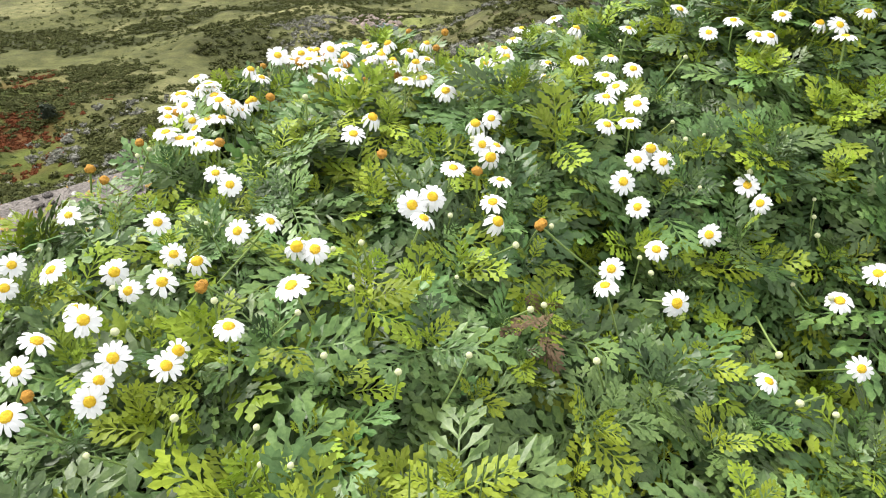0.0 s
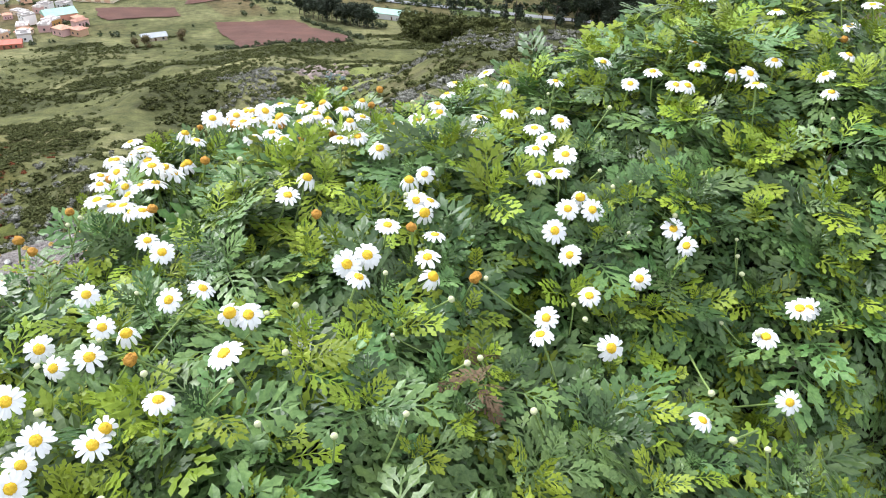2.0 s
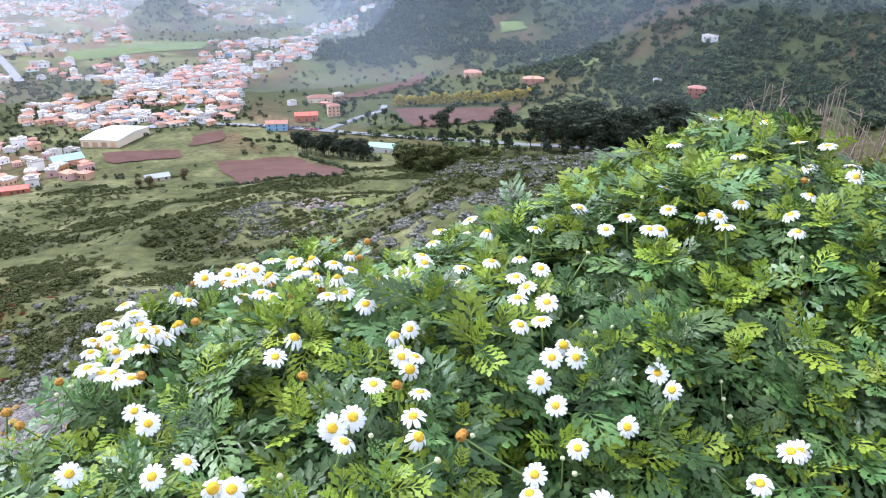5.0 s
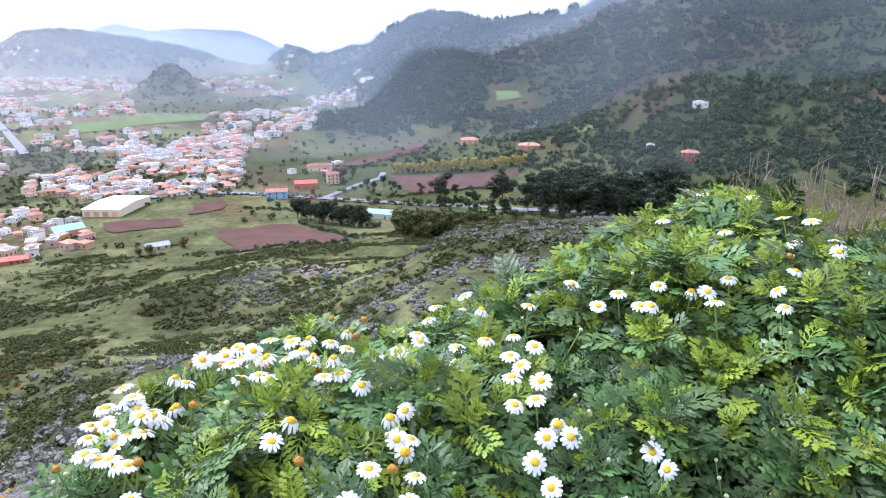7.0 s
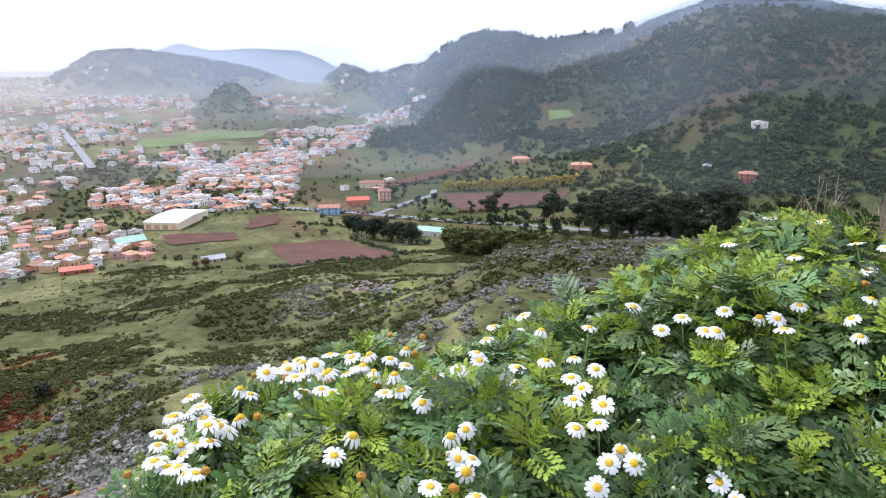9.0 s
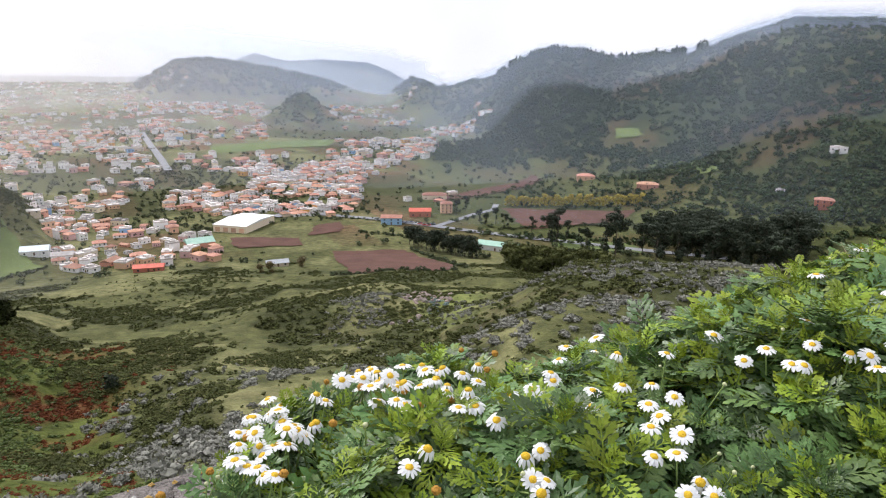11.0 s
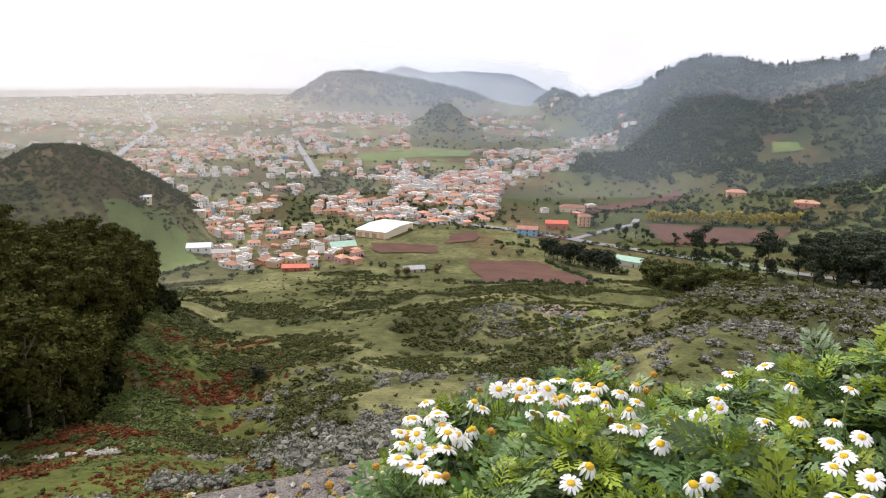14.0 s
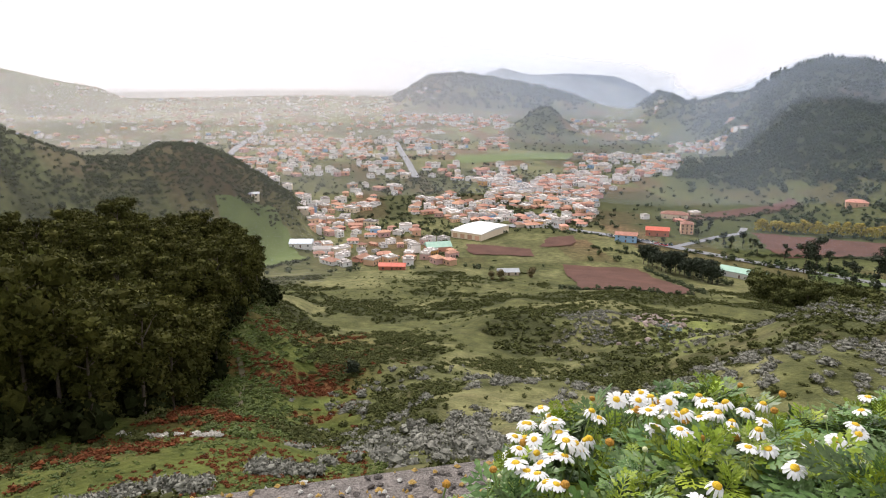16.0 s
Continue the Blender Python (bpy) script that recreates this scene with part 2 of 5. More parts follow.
# skylines seen from the lookout: bearing (degrees right of the valley's axis), rise above eye level (degrees)
RIGHT_RIDGE = ([7, 8.6, 10.35, 12, 13.4, 16.5, 19.4, 21.1, 23.5, 25.9, 29, 31.7, 34.9, 38.4, 43.2, 49.1, 56, 65],
               [-3.6, -2.6, -1.33, -2.2, -2.2, -1.2, 0.2, 0.75, 0.6, -0.1, 0.3, 0.6, 1.9, 3.0, 2.9, 1.75, 2.4, 2.5])
FAR_HILL = ([-14, -11.5, -9.4, -7.9, -6, -4.3, -1.1, 2, 4.4, 7, 11], [-3.2, -2.2, -1.1, -0.15, 0.0, -0.05, -0.65, -1.2, -1.9, -2.7, -3.4])
LAST_HILL = ([-9, -6, -3.5, -2, -0.6, 0.3, 3, 6.7, 8.4, 9.8, 13], [-2, -0.6, 0.1, 0.6, 0.2, 0.0, 0.15, -0.05, -0.7, -1.5, -2.5])
LEFT_FAR = ([-60, -46, -38.4, -35, -32.5, -30.5, -27], [1.6, 1.1, 0.46, -0.4, -0.9, -1.9, -3])
LEFT_HILL = ([-60, -46, -39, -36.5, -34, -31, -29, -26.5, -24, -21.5, -19.5, -17], [-1, -2.2, -3.7, -4.9, -6.0, -6.1, -5.2, -5.3, -6.3, -8.0, -9.6, -12.6])


def ridge(a, d, z, skyline, crest, foot, back, power=1.0):
    """Raises the land to a skyline at the distance crest, rising from the distance foot."""
    top = EYE_Z + crest * np.tan(np.radians(np.interp(a, *skyline)))
    s = np.clip((d - foot) / (crest - foot), 0, 1) ** power
    fade = 1 - smooth(crest, crest + back, d)
    return np.maximum(z, z + (top - z) * smooth(0, 1, s) * fade)


def ground(x, y):
    x, y = np.asarray(x, float), np.asarray(y, float)
    d = np.hypot(x, y) + 1e-6
    a = np.degrees(np.arctan2(x, y))
    z = np.interp(np.log(d), FALL_D, FALL_Z)
    z = z - smooth(-9, 3, a) * smooth(2300, 4600, d) * 140
    # knolls and hollows of the near hillside
    hill = smooth(15, 70, d) * (1 - smooth(330, 480, d))
    z = z + hill * ((fbm(x, y, 62, 3, 4) - 0.5) * 17 + (fbm(x, y, 22, 9, 3) - 0.5) * 4)
    # the spur with grey shrubs on the valley's near right side
    amp = np.interp(a, [4, 12, 18, 24, 34, 45, 60], [0, 2, 10, 21, 27, 30, 30])
    z = z + amp * np.exp(-((d - 195) / 75.0) ** 2)
    # the hollow with bracken, and the wooded slope to its left
    z = z - 7 * np.exp(-((a + 17) / 8) ** 2 - ((d - 120) / 60) ** 2)
    z = z + np.interp(a, [-70, -45, -38, -30, -25, -22, -18], [50, 40, 33, 28, 23, 13, 0]) * np.exp(-((d - 260) / 95.0) ** 2)
    # the wooded spur at the foot of the mountain
    z = z + 4 * np.exp(-((a - 19.5) / 5.0) ** 2 - ((d - 1120) / 150) ** 2)
    plain = smooth(480, 800, d) * (1 - smooth(1800, 3000, d))
    z = z + plain * (fbm(x, y, 260, 5, 3) - 0.45) * 16
    z = ridge(a, d, z, LEFT_HILL, np.interp(a, [-40, -20], [520, 640]), np.interp(a, [-40, -20], [330, 540]), 320)
    z = np.maximum(z, z + 54 * np.exp(-((a - 1.4) / 1.9) ** 2 - ((d - 1650) / 120) ** 2))
    w = smooth(6.5, 9, a)
    right = ridge(a, d, z, RIGHT_RIDGE, np.interp(a, [8, 12, 16, 20, 30, 45, 60], [2300, 2050, 1750, 1500, 1400, 1300, 1200]),
                  np.interp(a, [8, 12, 16, 19, 25, 35, 50, 60], [1850, 1500, 1100, 820, 700, 560, 460, 420]), 700, 0.9)
    mid = (right - z) / 120.0
    right = right + w * np.clip(mid, 0, 1) * smooth(0, 1, 1.2 - mid) * (fbm(x, y, 190, 21, 4) - 0.5) * 70
    z = z + w * (right - z)
    z = ridge(a, d, z, LEFT_FAR, 3000, 2300, 800)
    z = ridge(a, d, z, FAR_HILL, 2700, 2100, 900)
    z = ridge(a, d, z, LAST_HILL, 4400, 3700, 900)
    # behind the lookout the hilltop stays level
    flat = smooth(62, 100, np.abs(a))
    return z * (1 - flat) + np.interp(d, [0, 40, 400, 5000], [0, -1.5, -30, -80]) * flat


def polar(a, d):
    """Plan position of a bearing (degrees) and distance from the lookout."""
    return d * np.sin(np.radians(a)), d * np.cos(np.radians(a))


def on_ground(a, d, lift=0.0):
    x, y = polar(a, d)
    return np.stack([x, y, ground(x, y) + lift], -1)


GRASS, MEADOW, SCRUB, SOIL = np.array([0.1, 0.106, 0.042]), np.array([0.168, 0.166, 0.076]), np.array([0.05, 0.056, 0.022]), np.array([0.17, 0.095, 0.06])
RUST, WOOD, EARTH = np.array([0.12, 0.055, 0.022]), np.array([0.04, 0.052, 0.022]), np.array([0.17, 0.13, 0.08])


def blend(c, other, w):
    return c + (other - c) * np.clip(w, 0, 1)[..., None]


def scrub_cover(x, y):
    """Where scrub grows on the near hillside: 0 to 1."""
    c = smooth(0.47, 0.54, 0.55 * fbm(x, y, 30, 31, 4) + 0.45 * fbm(x * 0.5, y, 14, 35, 3))
    d, a = np.hypot(x, y), np.degrees(np.arctan2(x, y))
    return c * (1 - 0.85 * np.exp(-((a + 22) / 8) ** 2) * (1 - smooth(150, 230, d)))


def bracken_cover(a, d, x, y):
    return (1.3 * np.exp(-((a + 21.0 - (d - 145) * 0.05) / 4.2) ** 2 - ((d - 165) / 42.0) ** 2) + 0.9 * np.exp(-((a + 28) / 4) ** 2 - ((d - 97) / 9) ** 2) + 0.4 * np.exp(-((a + 37) / 6) ** 2 - ((d - 68) / 9) ** 2)) * smooth(0.38, 0.53, fbm(x, y, 15, 41, 3)) * 1.6


def land_colour(x, y):
    d, a = np.hypot(x, y), np.degrees(np.arctan2(x, y))
    c = np.broadcast_to(GRASS, (*np.shape(x), 3)).copy()
    c = blend(c, MEADOW, smooth(0.48, 0.6, fbm(x, y, 34, 61, 4)))
    c = blend(c, SCRUB, scrub_cover(x, y) * (1 - smooth(440, 560, d)) * 0.9)
    c = blend(c, MEADOW * np.array([1.0, 1.15, 0.8]), 1.2 * np.exp(-((a - 13.5) / 2.4) ** 2 - ((d - 240) / 45) ** 2))
    c = blend(c, EARTH, smooth(0.62, 0.7, fbm(x, y, 19, 71, 3)) * 0.3 * smooth(-16, -8, a) * smooth(15, 30, d) * (1 - smooth(100, 300, d)))
    c = blend(c, GRASS * np.array([0.85, 1.0, 0.5]), smooth(-11, -16, a) * smooth(-75, -55, a) * smooth(18, 40, d) * (1 - smooth(190, 260, d)) * 0.8)
    c = blend(c, RUST, bracken_cover(a, d, x, y))
    c = c * (0.72 + 0.56 * fbm(x, y, 7, 101, 3))[..., None]
    far = smooth(480, 620, d)
    f1 = value_noise(np.floor(x / 34 + 0.25 * y / 34), np.floor(y / 75), 81)
    c = blend(c, MEADOW * 1.1, far * smooth(0.3, 0.2, f1) * 0.7)
    c = blend(c, SOIL, far * smooth(0.7, 0.74, f1) * 0.7)
    c = blend(c, SCRUB, far * smooth(0.45, 0.6, fbm(x, y, 120, 83, 4)) * 0.7)
    c = blend(c, SCRUB * np.array([1.15, 1.3, 1.1]), far * smooth(7, 13, a) * 0.65)
    z = ground(x, y)
    base = np.interp(np.log(d + 1e-6), FALL_D, FALL_Z)
    high = smooth(12, 60, z - base) * np.where(a < -14, smooth(330, 400, d), smooth(500, 700, d))
    c = blend(c, WOOD, high * np.where(a < -14, 0.4, 1.0) * (0.35 + 0.65 * smooth(0.4, 0.55, fbm(x, y, 160, 91, 4))))
    c = blend(c, np.array([0.1, 0.118, 0.046]), high * smooth(-14, -18, a) * smooth(0.35, 0.6, fbm(x, y, 40, 95, 4)) * 0.8)
    c = blend(c, SOIL * 0.8, high * smooth(0.58, 0.66, fbm(x, y, 110, 97, 3)) * 0.4)
    return c


def build_ground():
    """One polar sheet from the lookout to the horizon, finer where the valley lies."""
    az = np.concatenate([np.arange(-180, -52, 4.0), np.arange(-52, 68, 0.17), np.arange(68, 180, 4.0)])
    rad = np.concatenate([[0.004, 0.6, 1.2, 1.8], np.geomspace(2.0, 25, 26)[:-1], np.geomspace(25, 4980, 370)])
    aa, rr = np.meshgrid(az, rad, indexing="ij")
    x, y = polar(aa, rr)
    v = np.stack([x, y, ground(x, y)], -1)
    n, k = aa.shape
    i, j = np.meshgrid(np.arange(n), np.arange(k - 1), indexing="ij")
    i2 = (i + 1) % n
    f = np.stack([i * k + j, i2 * k + j, i2 * k + j + 1, i * k + j + 1], -1).reshape(-1, 4)[:, ::-1]
    me = mesh_np("ground", v.reshape(-1, 3), f, [GROUND], smooth=True)
    c = land_colour(x, y).reshape(-1, 3)
    at = me.attributes.new("albedo", "FLOAT_COLOR", "POINT")
    at.data.foreach_set("color", np.concatenate([c, np.ones((len(c), 1))], 1).astype(np.float32).ravel())
    tagged(new("ground", me), "green and olive hillside falling to a wide valley", "ground", kind="structure")


build_ground()

# ---- the daisy bush's upper surface: a sloping mass with soft swellings (x, y, height) ----
SWELLS = [(-0.3, 0.5, 0.212), (-0.3, 1.0, 0.087), (-0.3, 1.5, 0.137), (0.25, 0.5, 0.065), (0.25, 1.0, 0.14), (0.25, 1.5, 0.109),
          (0.8, 0.5, -0.12), (0.8, 1.0, 0.169), (0.8, 1.5, 0.01), (1.35, 0.5, 0.156), (1.35, 1.0, 0.136), (1.35, 1.5, 0.267)]
FOOTPRINT = [(0.33, 0.95, 0.57, 0.74), (0.85, 1.05, 0.68, 0.6), (0.2, 0.38, 0.6, 0.5), (1.2, 1.02, 0.37, 0.45), (-0.05, 0.68, 0.42, 0.42)]


def bush_top(x, y):
    z = 0.915 + 0.129 * x - 0.096 * y
    for sx, sy, h in SWELLS:
        z = z + h * np.exp(-((x - sx) ** 2 + (y - sy) ** 2) / (2 * 0.33 ** 2))
    return z


def bush_edge(x, y):
    """Below 1 inside the bush's outline, above 1 outside."""
    e = 9.0
    for cx, cy, rx, ry in FOOTPRINT:
        e = np.minimum(e, np.sqrt(((x - cx) / rx) ** 2 + ((y - cy) / ry) ** 2))
    return e


def bush_skin(x, y):
    """The leafy skin: the top, rounded off towards the outline."""
    e = bush_edge(x, y)
    return bush_top(x, y) - 0.035 + 0.028 * smooth(0.65, 0.9, x) - 0.03 * np.exp(-((x + 0.15) / 0.22) ** 2 - ((y - 0.6) / 0.3) ** 2) - 0.62 * smooth(0.84, 1.16, e) ** 1.3


def daisy_leaf(rng, length, droop, width=0.45):
    """A deeply cut leaf along +x from the origin: midrib, pairs of narrow toothed lobes, a lobed tip."""
    pairs = 5
    vs, fs = [], []
    fold = rng.uniform(0.1, 0.4)
    centres = np.linspace(0.2, 0.87, pairs) + rng.normal(0, 0.008, pairs)

    def at(x, y):
        return (x * length, y * length, length * (-droop * x * x + fold * abs(y) - 0.6 * y * y + rng.normal(0, 0.01)))

    marks = [0.0]
    for c in centres:
        marks += [c - 0.02, c + 0.02]
    marks.append(0.94)
    mid = []
    for t in marks:
        mid.append((len(vs), len(vs) + 1))
        vs += [at(t, 0.016 * (1.2 - 0.6 * t)), at(t, -0.016 * (1.2 - 0.6 * t))]
    for (a, b), (c, d) in zip(mid, mid[1:]):
        fs += [[a, b, d], [a, d, c]]
    lobe = ((0.34, -0.024), (0.6, -0.084), (0.68, -0.036), (0.88, -0.062), (1.06, 0.0), (0.84, 0.055), (0.66, 0.036), (0.54, 0.084), (0.34, 0.024))
    for i, t in enumerate(centres):
        k = width * math.sin(math.pi * (0.2 + 0.62 * t)) * rng.uniform(0.85, 1.1)
        ang = radians(58 - 22 * t + rng.normal(0, 4))
        ux, uy = math.cos(ang), math.sin(ang)
        for side, s in ((0, 1), (1, -1)):
            a, b = mid[1 + 2 * i][side], mid[2 + 2 * i][side]
            n = len(vs)
            vs += [at(t + ux * k * q + uy * w, s * (uy * k * q - ux * w + 0.012)) for q, w in lobe]
            tri = [[a, n, b], [n, n + 8, b], [n, n + 1, n + 2], [n, n + 2, n + 8], [n + 2, n + 6, n + 8], [n + 6, n + 7, n + 8], [n + 2, n + 3, n + 4], [n + 2, n + 4, n + 6], [n + 4, n + 5, n + 6]]
            fs += tri if s < 0 else [[p, r, q] for p, q, r in tri]
    a, b = mid[-1]
    n = len(vs)
    vs += [at(0.95, 0.08), at(1.0, 0.04), at(1.09, 0.0), at(1.0, -0.04), at(0.95, -0.08)]
    fs += [[a, n + 1, n], [a, n + 2, n + 1], [a, b, n + 2], [b, n + 3, n + 2], [b, n + 4, n + 3]]
    return np.array(vs), np.array(fs)


def euler3(rx, ry, rz):
    return np.array(Euler((rx, ry, rz)).to_matrix())


def daisy_shoot(rng, count=10, spread=1.0, fresh=0.75):
    """One shoot, its tip at the origin: (leaf, young?) in a spiral down the stem."""
    out = []
    for i in range(count):
        k = i / (count - 1)
        length = (0.036 + 0.066 * min(1, k * 1.6)) * rng.uniform(0.85, 1.15)
        up = radians(74 - 64 * k ** 0.7 * spread + rng.normal(0, 12))
        turn = i * 2.4 + rng.normal(0, 0.25)
        leaf = daisy_leaf(rng, length, rng.uniform(0.1, 0.4) + 0.25 * k)
        r = euler3(0, 0, turn) @ euler3(0, -up, 0) @ euler3(rng.normal(0, 0.25), 0, 0)
        v = leaf[0] @ r.T + np.array([0, 0, -0.008 - 0.075 * k])
        out.append(((v, leaf[1]), i < 5 and rng.random() < fresh))
    return out


def frame_to(normal, spin):
    """A 3x3 turn that takes +z to normal."""
    q = Vector(normal).to_track_quat("Z", "Y")
    return np.array((q.to_matrix() @ Matrix.Rotation(spin, 3, "Z")))


bush = tagged(new("daisy_bush"), "large marguerite daisy bush with cut green leaves and white flowers", "flowering bush")


def build_bush():
    rng = np.random.default_rng(11)
    shoots = [daisy_shoot(rng, 10, rng.uniform(0.8, 1.1), (0.1, 0.9, 0.3)[k % 3]) for k in range(9)]
    leaf_me = [[mesh_np("leaf", *leaf, [YOUNG if young else LEAF]) for leaf, young in s] for s in shoots]
    step = 0.056
    gx, gy = np.meshgrid(np.arange(-0.6, 2.15, step), np.arange(-0.15, 1.95, step))
    x, y = gx.ravel() + rng.uniform(-0.5, 0.5, gx.size) * step, gy.ravel() + rng.uniform(-0.5, 0.5, gy.size) * step
    keep = (bush_edge(x, y) < 1.15) & (np.hypot(x, y) > 0.27)
    x, y = x[keep], y[keep]
    h = 0.02
    sx, sy = (bush_skin(x + h, y) - bush_skin(x - h, y)) / (2 * h), (bush_skin(x, y + h) - bush_skin(x, y - h)) / (2 * h)
    steep = np.sqrt(1 + sx ** 2 + sy ** 2)
    reps = np.minimum(6, np.floor(steep + rng.random(len(x)))).astype(int)
    x, y, sx, sy = (np.repeat(v, reps) for v in (x, y, sx, sy))
    x, y = x + rng.uniform(-0.5, 0.5, len(x)) * step, y + rng.uniform(-0.5, 0.5, len(x)) * step
    lumps = (fbm(x, y, 0.15, 5, 3) - 0.5) * 0.2
    z = bush_skin(x, y) + lumps - rng.random(len(x)) ** 2.2 * 0.11
    old, fresh, singles = [[] for _ in shoots], [[] for _ in shoots], []
    for i in range(len(x)):
        nrm = np.array([-sx[i], -sy[i], 1.0])
        nrm = nrm / np.linalg.norm(nrm) * 0.8 + np.array([rng.normal(0, 0.28), rng.normal(0, 0.28) - 0.12, 0.7])
        k = int(rng.integers(len(shoots)))
        # fresh shoots crowd the crest, most of all the far hump
        if rng.random() < 0.2 + 0.3 * float(smooth(0.85, 1.15, y[i])) + 0.3 * float(smooth(0.7, 1.0, x[i]) * smooth(0.8, 1.0, y[i])):
            k = 1 + 3 * int(rng.integers(3))
        m = np.eye(4)
        m[:3, :3] = frame_to(nrm, rng.uniform(0, 6.28)) * rng.uniform(0.65, 1.05)
        m[:3, 3] = x[i], y[i], z[i]
        if len(singles) < 23 and 0.02 < x[i] < 0.5 and 0.33 < y[i] < 0.5:
            singles.append((k, m))
        else:
            old[k].append(m)
    # an under-layer that closes the gaps in shade
    n = len(x) // 14
    pick = rng.choice(len(x), n, replace=False)
    for i in pick:
        m = np.eye(4)
        m[:3, :3] = frame_to((rng.normal(0, 0.6), rng.normal(0, 0.6), 0.7), rng.uniform(0, 6.28)) * rng.uniform(0.8, 1.2)
        m[:3, 3] = x[i] + rng.normal(0, 0.02), y[i] + rng.normal(0, 0.02), z[i] - rng.uniform(0.06, 0.12)
        old[int(rng.integers(len(shoots)))].append(m)
    grown = {False: [], True: []}
    for s, ms in zip(shoots, old):
        for leaf, young in s:
            grown[young].append(bake(leaf, ms))
    for young, name, m in ((False, "foliage", LEAF), (True, "young_foliage", YOUNG)):
        ob = part(name, mesh_np(name, *join(grown[young]), [m]), bush, "fresh yellow-green shoot tips" if young else "cut blue-green leaves")
        tagged(ob, kind="stuff")
    for k, m in singles:
        for me in leaf_me[k]:
            part("leaf", me, bush, at=Matrix(m.tolist()))
    # a patch of dead brown leaves, and the plant's dry tips
    dead = [mesh_np("dead_leaf", *daisy_leaf(rng, 0.026, 0.8), [DEAD]) for _ in range(3)]
    for i in range(12):
        px, py = rng.normal(0.3, 0.022), rng.normal(0.56, 0.02)
        part("dead_leaf", dead[i % 3], bush, at=pose(px, py, float(bush_skin(px, py)) + rng.uniform(-0.03, 0.02), *rng.uniform(-50, 50, 2), rng.uniform(0, 360)))
    # woody stems from the root up into the shoots
    pieces = []
    for i in rng.choice(len(x), 240, replace=False):
        root = (0.35 + 0.4 * (x[i] - 0.35), 0.8 + 0.35 * (y[i] - 0.8), 0.0)
        tip = (x[i], y[i], z[i] - 0.05)
        bend = [(root[c] + (tip[c] - root[c]) * 0.6 + rng.normal(0, 0.04)) for c in range(2)] + [tip[2] * 0.55]
        pieces.append(tube([root, bend, tip], [0.009, 0.006, 0.0025], 5))
    tagged(part("woody_stem_tangle", mesh_np("woody_stem_tangle", *join(pieces), [TWIG]), bush, "brown woody stems inside the bush"), kind="stuff")
    # the inner mass of old leaf and litter, painted near-black as the gaps' shade
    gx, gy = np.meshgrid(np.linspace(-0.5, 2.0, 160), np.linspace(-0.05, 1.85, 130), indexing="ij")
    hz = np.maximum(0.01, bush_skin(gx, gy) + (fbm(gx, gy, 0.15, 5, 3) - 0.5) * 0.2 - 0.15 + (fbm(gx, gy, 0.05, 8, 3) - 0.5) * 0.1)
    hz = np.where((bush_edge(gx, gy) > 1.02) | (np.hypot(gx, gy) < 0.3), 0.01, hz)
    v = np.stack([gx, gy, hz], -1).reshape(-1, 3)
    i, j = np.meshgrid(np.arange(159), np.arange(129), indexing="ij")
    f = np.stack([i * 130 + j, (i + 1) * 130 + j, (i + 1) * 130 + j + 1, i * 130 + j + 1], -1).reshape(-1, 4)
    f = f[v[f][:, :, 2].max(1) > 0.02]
    part("inner_thicket", mesh_np("inner_thicket", v, f, [SHADE_LITTER]), bush, "litter and dead leaves painted near-black as the shade inside the bush")


build_bush()


# ---- the flowers: plan positions on the bush ----
OPEN_FRONT = [(-0.133, 0.744), (-0.041, 0.693), (-0.002, 0.706), (0.043, 0.645), (-0.112, 0.663), (-0.174, 0.65), (-0.123, 0.615), (-0.157, 0.61),
    (0.009, 0.587), (-0.063, 0.857), (-0.045, 0.811), (0.136, 0.904), (0.211, 0.736), (0.179, 0.721), (0.188, 0.695), (0.293, 0.724), (0.319, 0.766),
    (0.317, 0.842), (0.338, 0.838), (0.352, 0.904), (0.257, 0.794), (0.513, 0.758), (0.517, 0.714), (0.555, 0.795), (0.596, 0.787), (0.576, 0.869),
    (0.535, 0.868), (0.562, 0.93), (0.606, 0.904), (0.59, 0.952), (0.514, 0.645), (0.613, 0.663), (0.426, 0.613), (0.404, 0.587), (0.503, 0.561),
    (0.714, 0.728), (0.72, 0.697), (0.837, 0.543), (0.753, 0.532), (0.715, 0.434)]
OPEN_CREST = [(0.486, 1.006), (0.573, 1.06), (0.625, 1.045), (0.642, 0.992), (0.587, 0.986), (0.512, 1.058), (0.656, 1.344), (0.551, 1.318), (0.477,
    1.182), (0.409, 1.1), (0.36, 1.092), (0.307, 1.002), (0.316, 1.276), (0.276, 1.345), (0.097, 1.428), (0.24, 1.243), (0.176, 1.27), (0.153, 1.215),
    (0.121, 1.175), (0.135, 1.203), (0.167, 1.131), (0.214, 1.226), (0.255, 1.156), (0.256, 1.07), (0.286, 1.065), (0.288, 1.112), (-0.069, 1.23),
    (-0.039, 1.16), (-0.021, 1.1), (-0.05, 1.079), (-0.099, 1.108), (-0.099, 1.019), (-0.086, 0.983), (-0.117, 1.036), (-0.121, 1.187), (-0.093,
    1.063)]
OPEN_RIGHT = [(0.988, 1.088), (1.167, 1.081), (1.132, 1.245), (1.315, 1.064), (1.235, 0.96), (1.315, 0.927), (1.284, 0.888), (1.058, 0.947), (0.995,
    0.915), (1.003, 0.943), (1.104, 0.869), (1.085, 0.83), (1.168, 0.887), (0.872, 1.055), (0.944, 1.019), (0.816, 1.043), (0.896, 0.978), (0.88,
    0.991), (0.839, 1.176), (1.303, 1.305), (1.386, 1.227), (1.367, 1.031), (0.722, 1.16)]
